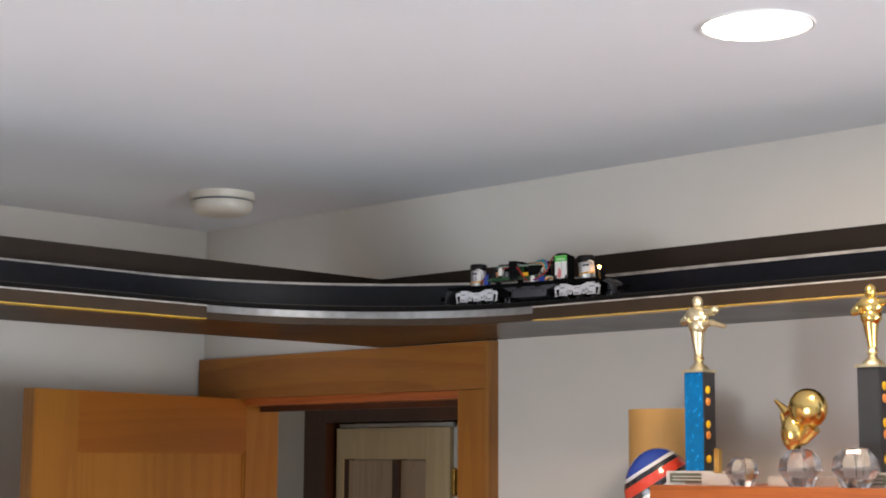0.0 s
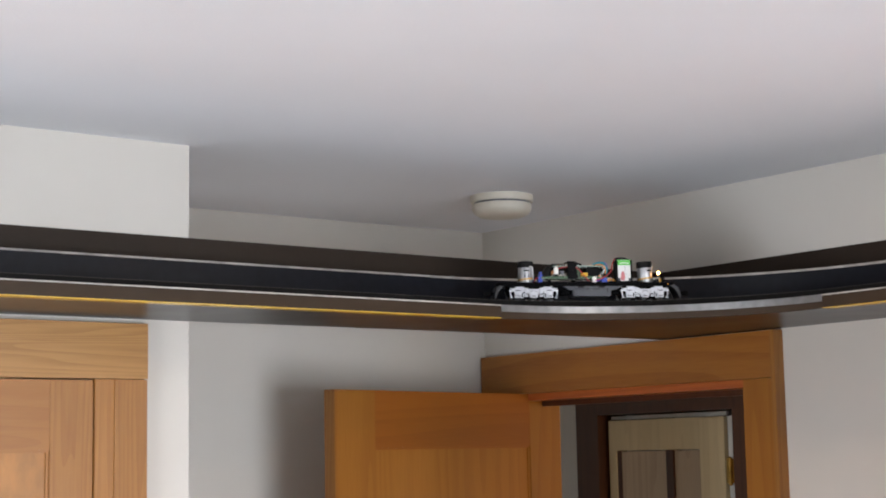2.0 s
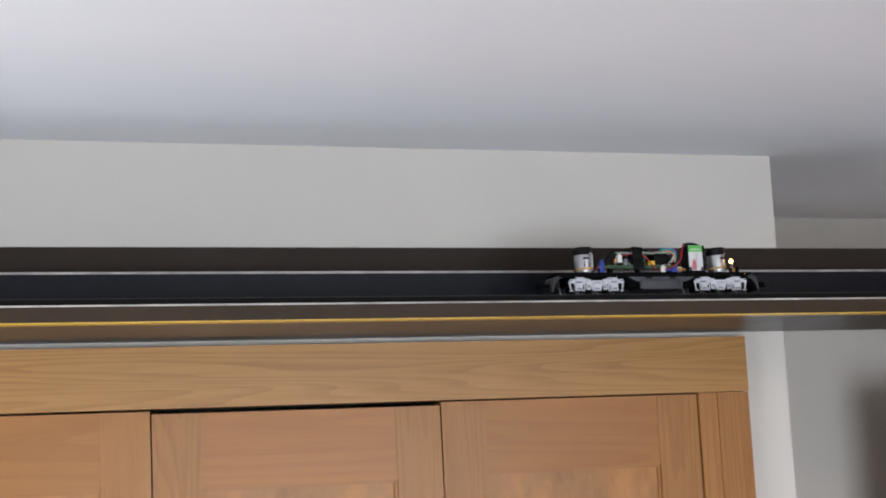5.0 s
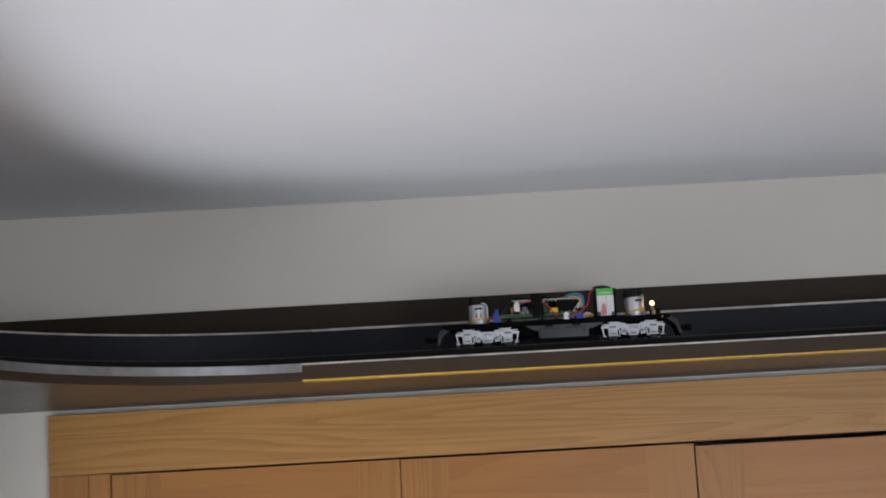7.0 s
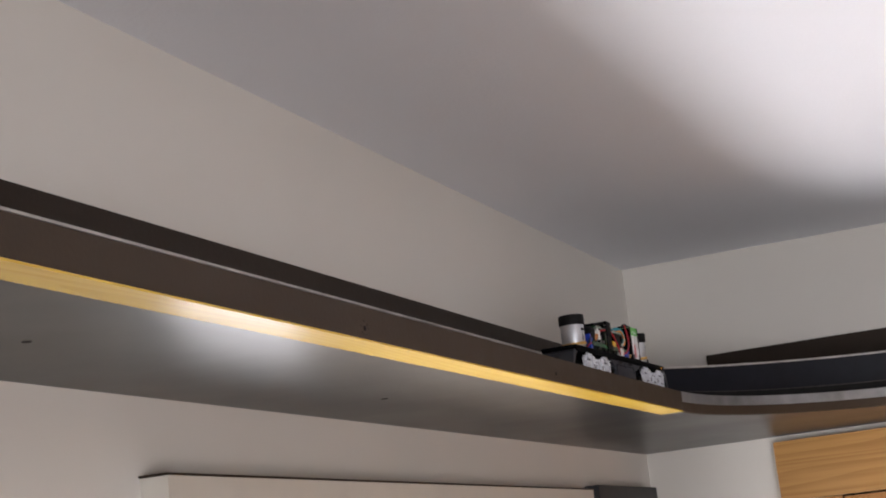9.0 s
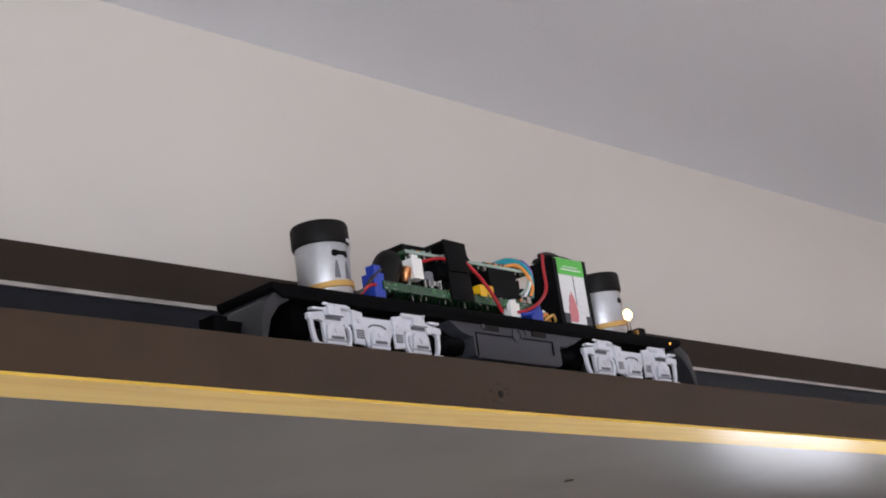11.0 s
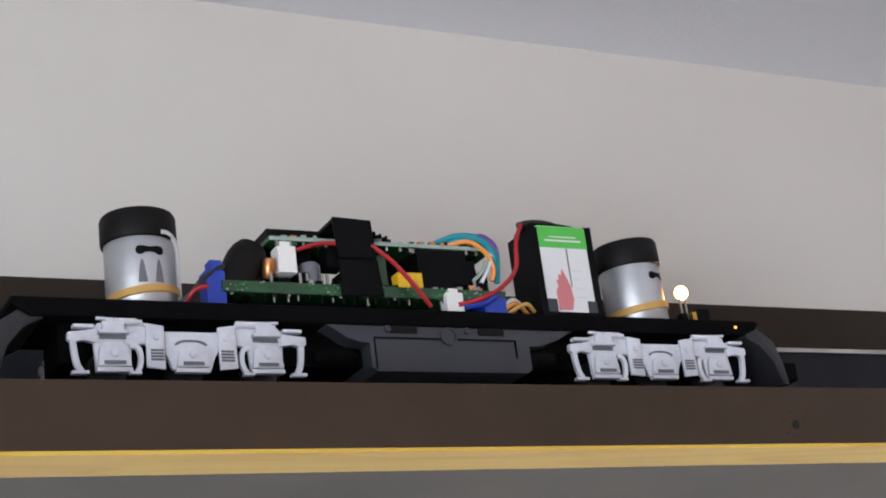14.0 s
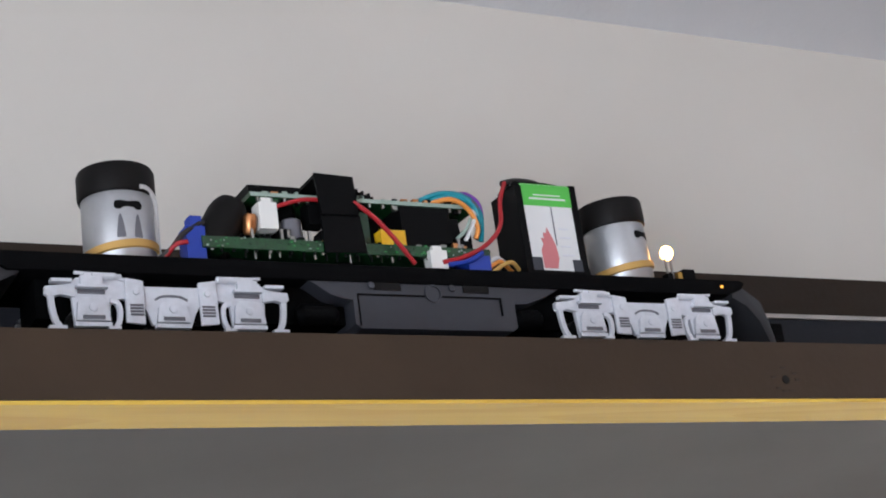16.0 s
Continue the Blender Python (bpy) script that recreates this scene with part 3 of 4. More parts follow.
def curved(c, r0, r1, a0, a1, z0, z1):
    bm = bmesh.new()
    n = 28
    rows = [arc(c, r0, a0, a1, n), arc(c, r1, a0, a1, n)]
    vs = [[[bm.verts.new((*p, z)) for p in row] for z in (z0, z1)] for row in rows]
    for i in range(n):
        bm.faces.new((vs[0][0][i], vs[0][0][i + 1], vs[0][1][i + 1], vs[0][1][i]))
        bm.faces.new((vs[1][0][i], vs[1][1][i], vs[1][1][i + 1], vs[1][0][i + 1]))
        bm.faces.new((vs[0][1][i], vs[0][1][i + 1], vs[1][1][i + 1], vs[1][1][i]))
        bm.faces.new((vs[0][0][i], vs[1][0][i], vs[1][0][i + 1], vs[0][0][i + 1]))
    for i in (0, n):
        bm.faces.new((vs[0][0][i], vs[0][1][i], vs[1][1][i], vs[1][0][i]))
    bmesh.ops.recalc_face_normals(bm, faces=bm.faces)
    return bm


def corner_shelf(c, a0, a1, wall_x, edge, label):
    """A corner piece: its board fills the corner, its front is drawn in a quarter circle."""
    ob = thing("wall_shelf", pose(c[0], c[1], ZS), label, "wall shelf", "train shelf round the room")
    o, b = (0, 0), ZF - ZS
    wx, wy = wall_x - c[0], -c[1]
    side = arc(o, R + 0.004, a0, a1)
    outline = side + ([(side[-1][0], wy), (wx, wy), (wx, side[0][1])] if wall_x > c[0] else [(wx, side[-1][1]), (wx, wy), (side[0][0], wy)])
    part("board", slab(bmesh.new(), outline, 0, 0.012), UNDER, ob, "dark glossy laminated corner board")
    part("fascia", curved(o, R, R + 0.004, a0, a1, 0.0004, b - 0.0115), BROWN, ob, "brown bent front edge")
    part("metal_band", curved(o, R - 0.001, R + 0.004, a0, a1, b - 0.0115, b), ALU, ob, "bent silver metal band")
    part("roadbed", curved(o, R + T - 0.017, R + T + 0.017, a0, a1, 0.012, 0.0375), TIE, ob, "black roadbed")
    g = R + D - 0.063
    part("guard", curved(o, g, g + 0.004, a0, a1, 0.012, ZG - ZS - edge), BLACK, ob, "bent satin black guard strip")
    part("guard_edge", curved(o, g - 0.001, g + 0.005, a0, a1, ZG - ZS - edge, ZG - ZS), EDGE, ob, "pale patchy top edge of the guard")
    return ob


LA = CB[0] - CC[0]
straight_shelf(pose(CC[0], 0, ZS), LA, D, 0.116 - CC[0], XB - CC[0] - 0.007, "brown train shelf along the closet wall, raw pine lower edge", edge=0.0032)
straight_shelf(pose(XB, CB[1], ZS, 0, 0, -90), CB[1] - YS - 0.3, D, CB[1] + 0.0, CB[1] - YS - 0.3, "brown train shelf along the door wall")
straight_shelf(pose(0, YS + 0.3, ZS, 0, 0, 90), CC[1] - YS - 0.3, DC, 0, -0.03 - YS - 0.3, "brown train shelf along the window wall", False, 0.0022,
               [y - YS - 0.3 for y in (-1.862, -1.469, -1.08, -2.26)], [(-1.664 - YS - 0.3, -0.1), (-1.162 - YS - 0.3, -0.093)])
corner_shelf(CB, 0, math.pi / 2, XB, 0.004, "rounded dark corner of the train shelf over the doorway")
corner_shelf(CC, math.pi / 2, math.pi, 0.0, 0.0025, "rounded dark corner of the train shelf beside the closet")


def track_line(pts, label):
    ob = thing("railway_track", pose(pts[0][0], pts[0][1], ZS + 0.0375), label, "model track", "railway track on the shelf")
    h = ZR - ZS - 0.0375
    o = Vector((*pts[0], 0))
    for k in (-0.0095, 0.0095):
        bm = bmesh.new()
        loops = []
        for i, p in enumerate(pts):
            d = Vector(pts[min(i + 1, len(pts) - 1)]) - Vector(pts[max(i - 1, 0)])
            d.normalize()
            s = Vector((-d.y, d.x))
            q = Vector(p) + s * k
            loops.append([bm.verts.new((q.x + s.x * w - o.x, q.y + s.y * w - o.y, z)) for w, z in ((-0.0006, 0.0), (0.0006, 0.0), (0.0006, h), (-0.0006, h))])
        for a, b in zip(loops, loops[1:]):
            for j in range(4):
                bm.faces.new((a[j], a[(j + 1) % 4], b[(j + 1) % 4], b[j]))
        part("rail", bm, RAIL, ob, "blackened metal rail")
    bm = bmesh.new()
    run = 0.0
    for a, b in zip(pts, pts[1:]):
        a, b = Vector(a), Vector(b)
        L = (b - a).length
        n = max(int(L / 0.009), 1)
        for i in range(n):
            q = a + (b - a) * ((i + 0.5) / n) - Vector((o.x, o.y))
            box(bm, -0.0018, 0.0018, -0.016, 0.016, -0.002, 0.0006, pose(q.x, q.y, 0, 0, 0, math.degrees(math.atan2(b.y - a.y, b.x - a.x))))
    tagged(part("tie", bm, TIE, ob, "black plastic ties"), kind="stuff")
    return ob


RT = R + T
track_line([(XB - D + T, YS + 0.35), (XB - D + T, CB[1])], "straight model railway track along the door wall")
track_line(arc(CB, RT, 0, math.pi / 2, 40), "curved model railway track in the shelf corner")
track_line([(CB[0], -D + T), (CC[0], -D + T)], "straight model railway track over the closet")
track_line(arc(CC, RT, math.pi / 2, math.pi, 40), "curved model railway track in the shelf corner")
track_line([(DC - T, CC[1]), (DC - T, YS + 0.35)], "straight model railway track over the window")

# ---- locomotive ----
def along(s):
    """The point at s metres down the line, which starts on the door wall a metre before its corner."""
    q = RT * math.pi / 2
    if s < 1.0:
        return Vector((XB - D + T, CB[1] - (1.0 - s)))
    s -= 1.0
    if s < q:
        return Vector((CB[0] + RT * math.cos(s / RT), CB[1] + RT * math.sin(s / RT)))
    s -= q
    if s < LA:
        return Vector((CB[0] - s, -D + T))
    s -= LA
    if s < q:
        a = math.pi / 2 + s / RT
        return Vector((CC[0] + RT * math.cos(a), CC[1] + RT * math.sin(a)))
    return Vector((DC - T, CC[1] - (s - q)))


def on_track(s):
    a, b = along(s - 0.1), along(s + 0.1)
    c, d = (a + b) / 2, a - b
    return pose(c.x, c.y, ZR, 0, 0, math.degrees(math.atan2(d.y, d.x)))


U = 0.001 * KL   # one model millimetre


def mm(*spans):
    return boxes(*[tuple(v * U for v in s) for s in spans])


def each(name, spans, material, parent, bev=0.0):
    for s in spans:
        part(name, mm(s), material, parent, bev=bev)


def mp(pts):
    return [tuple(v * U for v in p) for p in pts]


loco = thing("model_locomotive", on_track(1.06), "stripped model locomotive chassis carrying bare electronics, one lamp lit", "model train")

# frame, walkway and ends
bm = prism(bmesh.new(), mp([(-144, 27.5), (-144, 25), (-138, 21.5), (131, 21.5), (138, 24), (140, 26.5), (138, 27.5)]), -17.5 * U, 17.5 * U)
part("walkway", bm, FRAME, loco, "satin black walkway plate", bev=0.0006)
part("frame", mm((-128, 126, -9, 9, 9, 21.5)), FRAME, loco, "black inner frame", bev=0.0008)
for sx in (1, -1):
    bm = prism(bmesh.new(), mp([(sx * 134, 26), (sx * 139, 25.5), (sx * 147, 20), (sx * 149.5, 12), (sx * 151, 3), (sx * 148, 3), (sx * 145, 12), (sx * 140, 18), (sx * 134, 21)]), -16 * U, 16 * U)
    part("pilot", bm, PILOT, loco, "dark grey curved end plate", bev=0.0006)
    part("coupler", mm((*sorted((sx * 149, sx * 163)), -3, 3, 9, 14), (*sorted((sx * 158, sx * 165)), -5, 4, 8, 15)), FRAME, loco, "black knuckle coupler", bev=0.0006)

# fuel tank with flared skirts
flare = [(-56, 24.5), (-50, 24), (-42, 21), (-36, 17), (-31, 15.5), (-28, 15.4), (-28, 7), (-26, 5.5), (32, 5.5), (34, 7), (34, 15.4), (39, 15.6), (46, 18), (55, 22.5), (63, 24.5)]
tank = part("fuel_tank", prism(bmesh.new(), mp(flare), -16.5 * U, 16.5 * U), TANK, loco, "dark grey fuel tank with flared skirts", bev=0.0005, at=pose(2.6 * U, 0, 0))
for y in (-16.9, 16.5):
    each("panel_line", ((-26, 28, y, y + 0.4, 17.0, 17.5), (28, 28.6, y, y + 0.4, 11, 17.5), (-26.4, -26, y, y + 0.4, 6.5, 17.5)), FRAME, tank)
    part("cap", turned(bmesh.new(), [(3.2 * U, 0), (3.2 * U, 0.6 * U), (2.6 * U, 0.6 * U), (2.5 * U, 0.1 * U)], (2 * U, y * U, 18.2 * U), 18, pose(0, 0, 0, 90)), TANK, tank)
    for x in (-15, 19):
        part("notch", mm((x - 5, x + 5, y - 0.2, y + 0.6, 19.0, 22.4)), RUBBER, tank)
    for x in (-21, 9.5):
        part("rivet", turned(bmesh.new(), [(1.4 * U, 0), (1.1 * U, 0.5 * U)], (x * U, y * U, 20.4 * U), 12, pose(0, 0, 0, 90)), TANK, tank)
part("air_tank", turned(bmesh.new(), [(1.5 * U, 0), (3.6 * U, 2 * U), (3.6 * U, 13 * U), (1.5 * U, 15 * U)], (-45 * U, -13 * U, 11 * U), 16, pose(0, 0, 0, 0, 90)), FRAME, loco)
part("air_tank", turned(bmesh.new(), [(1.5 * U, 0), (3.6 * U, 2 * U), (3.6 * U, 10 * U), (1.5 * U, 12 * U)], (37 * U, -13 * U, 11 * U), 16, pose(0, 0, 0, 0, 90)), FRAME, loco)


def ribbon(bm, pts, w, y0, y1):
    """A bent flat bar: a smoothed line in x, z of a given width, drawn out along y; all in model millimetres."""
    fine = []
    for i in range(len(pts) - 1):
        p0, p1, p2, p3 = (Vector(pts[min(max(k, 0), len(pts) - 1)]) for k in (i - 1, i, i + 1, i + 2))
        for q in (0.0, 0.25, 0.5, 0.75):
            fine.append(0.5 * (2 * p1 + (p2 - p0) * q + (2 * p0 - 5 * p1 + 4 * p2 - p3) * q * q + (3 * p1 - p0 - 3 * p2 + p3) * q ** 3))
    fine.append(Vector(pts[-1]))
    left, right = [], []
    for i, p in enumerate(fine):
        d = (fine[min(i + 1, len(fine) - 1)] - fine[max(i - 1, 0)]).normalized()
        nrm = Vector((-d.y, d.x)) * (w / 2)
        left.append(p + nrm)
        right.append(p - nrm)
    rows = [[bm.verts.new((q.x * U, y * U, q.y * U)) for q in side_] for side_ in (left, right) for y in (y0, y1)]
    a, b, c, d = rows
    for i in range(len(fine) - 1):
        for u, v in ((a, b), (b, d), (d, c), (c, a)):
            bm.faces.new((u[i], u[i + 1], v[i + 1], v[i]))
    for i in (0, len(fine) - 1):
        bm.faces.new((a[i], b[i], d[i], c[i]))
    bmesh.ops.recalc_face_normals(bm, faces=bm.faces)
    return bm


def sideframe(cx, y):
    """One pale truck side: stepped beam, three axle boxes, bowed end arms, hangers, springs and brake gear."""
    s = -1 if y < 0 else 1

    def out(a, b):
        return sorted((y + s * a, y + s * b))
    beam = [(-34, 14.6), (-33, 17.0), (-31, 17.4), (-29.5, 19.2), (-19, 19.6), (-15, 18.6), (-8, 17.0), (8, 17.0), (15, 18.6), (19, 19.6), (29.5, 19.2), (31, 17.4), (33, 17.0), (34, 14.6),
            (31, 13.4), (30.5, 5), (19.5, 5), (19, 12.0), (15.5, 12.8), (9.6, 11.6), (7.6, 8.2), (6.4, 4.6), (-6.4, 4.6), (-7.6, 8.2), (-9.6, 11.6), (-15.5, 12.8), (-19, 12.0), (-19.5, 5), (-30.5, 5), (-31, 13.4)]
    ob = part("side_frame", prism(bmesh.new(), mp([(cx + x, z) for x, z in beam]), *[v * U for v in out(-1.8, 0)]), SIDE, loco, "pale grey moulded truck side", bev=0.0004)
    for k in (-1, 1):
        arm = ribbon(bmesh.new(), [(cx + k * 37.0, 15.4), (cx + k * 37.3, 12.6), (cx + k * 36.9, 8.4), (cx + k * 36.2, 5.4), (cx + k * 35.0, 3.4)], 1.9, *out(-1.2, 0.5))
        part("end_arm", arm, SIDE, ob, "bowed end arm", bev=0.0003)
        part("wing", prism(bmesh.new(), mp([(cx + k * 30, 12.6), (cx + k * 34.4, 13.4), (cx + k * 37.6, 12.4), (cx + k * 39.2, 13.6), (cx + k * 39.0, 16.0), (cx + k * 34, 16.6), (cx + k * 30, 17.0)]), *[v * U for v in out(-1.5, 0.6)]), SIDE, ob, bev=0.0004)
        part("foot", mm((*sorted((cx + k * 33.0, cx + k * 38.2)), *out(-1.2, 1.0), 2.6, 3.6)), SIDE, ob, bev=0.0003)
        part("step", mm((*sorted((cx + k * 31, cx + k * 37.4)), *out(-1.0, 1.6), 17.2, 18.2)), SIDE, ob, "thin step plate", bev=0.0002)
        hook = ribbon(bmesh.new(), [(cx + k * 19.5, 11.8), (cx + k * 17.4, 11.4), (cx + k * 16.5, 9.0), (cx + k * 16.8, 5.6), (cx + k * 18.0, 3.4)], 1.6, *out(-0.8, 0.9))
        part("brake_hanger", hook, SIDE, ob, "curved brake hanger", bev=0.0003)
        part("hanger_foot", mm((*sorted((cx + k * 16.6, cx + k * 20.4)), *out(-0.8, 1.1), 2.7, 3.6)), SIDE, ob, bev=0.0002)
        strap_ = prism(bmesh.new(), mp([(cx + k * 8.8, 18.4), (cx + k * 14.6, 19.2), (cx + k * 14.9, 4.8), (cx + k * 8.9, 4.2)]), *[v * U for v in out(0, 1.3)])
        part("spring_hanger", strap_, SIDE, ob, "broad spring hanger", bev=0.0005)
        each("coil_spring", [(cx + k * 11.5 - 2.1, cx + k * 11.5 + 2.1, *out(1.2, 1.6), 7.0 + 1.0 * i, 7.6 + 1.0 * i) for i in range(4)], SIDEDK, ob)
        part("bolt", turned(bmesh.new(), [(1.2 * U, 0), (0.9 * U, 0.5 * U)], ((cx + k * 11.4) * U, (y + s * 1.3) * U, 14.6 * U), 10, pose(0, 0, 0, 90 if s < 0 else -90)), SIDE, ob)
        each("brake_shoe", ((cx + k * 8 - 1.2, cx + k * 8 + 1.2, *out(-4, -2), 5, 12), (cx + k * 17 - 1.2, cx + k * 17 + 1.2, *out(-4, -2), 5, 12)), FRAME, ob)
        rod = ribbon(bmesh.new(), [(cx + k * 30, 20.6), (cx + k * 24, 20.2), (cx + k * 18, 19.4), (cx + k * 12, 18.2)], 0.9, *out(-0.4, 0.8))
        part("brake_rod", rod, SIDE, ob, "thin brake rod", bev=0.0002)
    for x in (-25, 0, 25):
        z1 = 12.6 if x else 11.6
        box_ = prism(bmesh.new(), mp([(cx + x - 5.4, 5.0), (cx + x + 5.4, 5.0), (cx + x + 4.6, z1 - 1.6), (cx + x + 3.0, z1), (cx + x - 3.0, z1), (cx + x - 4.6, z1 - 1.6)]), *[v * U for v in out(0, 1.6)])
        part("axle_box", box_, SIDE, ob, bev=0.0005)
        part("axle_keeper", mm((cx + x - 5.6, cx + x + 5.6, *out(-1.0, 1.2), 3.4, 4.7)), SIDE, ob, bev=0.0003)
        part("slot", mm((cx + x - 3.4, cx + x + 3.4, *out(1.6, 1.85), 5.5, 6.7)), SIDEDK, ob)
        part("bearing_cap", turned(bmesh.new(), [(1.4 * U, 0), (1.3 * U, 0.35 * U), (0.8 * U, 0.5 * U), (0.4 * U, 0.5 * U)], ((cx + x) * U, (y + s * 1.6) * U, 9.2 * U), 14, pose(0, 0, 0, 90 if s < 0 else -90)), SIDE, ob)
    for x in (-25, 25):
        part("spring_seat", mm((cx + x - 4.8, cx + x + 4.8, *out(0, 2.4), 15.4, 16.3)), SIDE, ob, "jutting spring seat", bev=0.0003)
        # dark strip put in for the shade under the spring seat
        part("seat_shade", mm((cx + x - 4.2, cx + x + 4.2, *out(0, 0.4), 14.0, 15.4)), SIDEDK, ob)
        part("spring_pot", mm((cx + x - 3.4, cx + x + 3.4, *out(-0.6, 1.6), 16.2, 19.4), (cx + x - 2.2, cx + x + 2.2, *out(-0.6, 1.2), 19.3, 20.6)), SIDE, ob, bev=0.0004)
        part("brake_cylinder", turned(bmesh.new(), [(0.7 * U, -5.0 * U), (1.2 * U, -4.6 * U), (1.2 * U, 2.6 * U), (0.8 * U, 2.8 * U), (0.8 * U, 4.4 * U)], ((cx + x * 0.8) * U, (y + s * 0.5) * U, 19.6 * U), 12, pose(0, 0, 0, 0, 90)), SIDE, ob)
    # dark ribbon drawn as the shade line over the middle axle box
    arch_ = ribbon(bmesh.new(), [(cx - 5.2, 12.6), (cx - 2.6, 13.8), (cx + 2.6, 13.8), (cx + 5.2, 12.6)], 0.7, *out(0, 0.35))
    part("arch", arch_, SIDEDK, ob, "dark arch line drawn for shade")


for cx in (-88.5, 91):
    for y in (-18.2, 18.2):
        sideframe(cx, y)
    part("gear_box", mm((cx - 34, cx + 34, -7, 7, 3, 20)), FRAME, loco, "black gear housing", bev=0.0008)
    for x in (-25, 0, 25):
        for y in (-10.5, 10.5):
            part("wheel", turned(bmesh.new(), [(6.4 * U, -1.4 * U), (6.0 * U, 1.2 * U), (2 * U, 1.3 * U)], ((cx + x) * U, y * U, 6.1 * U), 24, pose(0, 0, 0, 90 if y < 0 else -90)), WHEEL, loco)


def ring_strip(r0, r1, h, rise, seg=40):
    """A closed flat band round the upright axis whose height follows rise(angle)."""
    bm = bmesh.new()
    loops = []
    for i in range(seg):
        a = 2 * math.pi * i / seg
        c, q, z = math.cos(a), math.sin(a), rise(a)
        loops.append([bm.verts.new((r * c * U, r * q * U, (z + dz) * U)) for r, dz in ((r0, 0), (r1, 0.3), (r1, h - 0.3), (r0, h))])
    for i in range(seg):
        a, b = loops[i], loops[(i + 1) % seg]
        for j in range(4):
            bm.faces.new((a[j], a[(j + 1) % 4], b[(j + 1) % 4], b[j]))
    return bm


def wrapped(columns, r, thick):
    """Columns of (degrees from the front, lower height, upper height) laid as a thin plate on a cylinder of radius r."""
    bm = bmesh.new()
    rows = []
    for d, z0, z1 in columns:
        c, q = math.cos(radians(d - 90)), math.sin(radians(d - 90))
        rows.append([bm.verts.new((rr * U * c, rr * U * q, z * U)) for rr, z in ((r, z0), (r + thick, z0), (r + thick, z1), (r, z1))])
    for a, b in zip(rows, rows[1:]):
        for j in range(4):
            bm.faces.new((a[j], a[(j + 1) % 4], b[(j + 1) % 4], b[j]))
    bm.faces.new(rows[0])
    bm.faces.new(rows[-1][::-1])
    return bm


def motor(x, lean, turn, vents, band):
    """An upright can motor under a black cap, held by a rubber band."""
    at = pose(x * U, 0, 27.5 * U, 0, lean, turn) @ Matrix.Diagonal((0.93, 0.93, 0.98, 1))
    can_ = part("motor", turned(bmesh.new(), [(11.9 * U, 0), (12.4 * U, 0.8 * U), (12.4 * U, 26 * U), (11.8 * U, 27 * U)], seg=40), CAN, loco, "silver motor can", at=at)
    part("end_cap", turned(bmesh.new(), [(12.5 * U, 25.0 * U), (13.2 * U, 25.4 * U), (13.5 * U, 26.4 * U), (13.5 * U, 34.0 * U), (12.9 * U, 35.2 * U), (9 * U, 35.5 * U)], seg=40), RUBBER, can_, "black rubber cap")
    part("rubber_band", ring_strip(12.4, 13.3, 3.0, lambda a: band + 1.3 * math.cos(a + 0.3)), BAND, can_, "tan rubber band")
    moustache = [(-23, 19.2, 20.4), (-20, 18.4, 21.3), (-13, 18.3, 21.4), (-8, 19.0, 21.2), (0, 19.2, 20.9), (8, 19.0, 21.2), (13, 18.3, 21.4), (20, 18.4, 21.3), (23, 19.2, 20.4)]
    part("slot", wrapped(moustache, 12.3, 0.25), CHIP, can_, "dark slot in the can")
    for d in (-14, 14) if vents else ():
        part("vent", wrapped([(d - 7, 8.6, 9.6), (d - 5, 8.6, 13), (d - 2.5, 8.6, 15.8), (d, 8.6, 16.8), (d + 2.5, 8.6, 15.8), (d + 5, 8.6, 13), (d + 7, 8.6, 9.6)], 12.3, 0.2), SIDEDK, can_, "grey pressed vent")
    strip = [(13.0 * U * math.cos(a), 13.0 * U * math.sin(a), z * U) for a, z in ((-1.25, 26.4), (-1.0, 26.6), (-0.7, 25.6), (-0.45, 23.6), (-0.32, 20), (-0.28, 13), (-0.28, 2))]
    part("cable_tie", tube(bmesh.new(), strip, 0.95 * U, 6), WHITEL, can_, "white cable tie")
    return can_


motor(-97.5, 0, 0, True, 4.6)
motor(97.5, -4, 26, False, 6.4)

# lower and upper circuit boards
lower = part("circuit_board", mm((-74, 33, -11.5, 11.5, 33.6, 37.6)), PCB, loco, "green lower circuit board with soldered parts")
part("board_edge", mm((-73.8, 32.8, -11.75, -11.5, 33.8, 37.4)), PCB, lower)
for k in range(26):
    x = -72 + 4.0 * k + random.uniform(-1, 1)
    part("solder_joint", mm((x, x + 0.9, -11.9, -11.2, 32.0 + random.uniform(0, 0.8), 33.3)), STEEL if k % 5 == 0 else CHIP, lower)
for x0, x1, y0, z0, z1 in ((-66, -58, -9, 36, 39), (-45, -42, -10, 36, 42), (-18, -9, -9, 36, 39), (14, 20, -10, 36, 40), (-30, -22, -8, 36, 43), (22, 25, -10.5, 36, 41)):
    part("chip", mm((x0, x1, y0, y0 + 6, z0, z1)), CHIP, lower, bev=0.0003)
for x in (-56.5, -46, -43.5, -38, -36, 21):
    part("pin", mm((x, x + 0.9, -10.8, -10.0, 36, 41.5)), STEEL, lower)
part("capacitor", turned(bmesh.new(), [(6.0 * U, 0), (6.8 * U, 1 * U), (6.8 * U, 14 * U), (6.2 * U, 17 * U), (5.0 * U, 19.4 * U), (2.4 * U, 20.6 * U)], (-69.0 * U, -4 * U, 35.6 * U), 26, pose(0, 0, 0, 0, 30)), RUBBER, lower, "black electrolytic capacitor")
part("capacitor", turned(bmesh.new(), [(3.3 * U, 0), (3.6 * U, 0.6 * U), (3.6 * U, 9 * U), (3.0 * U, 9.6 * U)], (-40 * U, -6 * U, 37 * U), 20), SIDEDK, lower, "small silver capacitor")
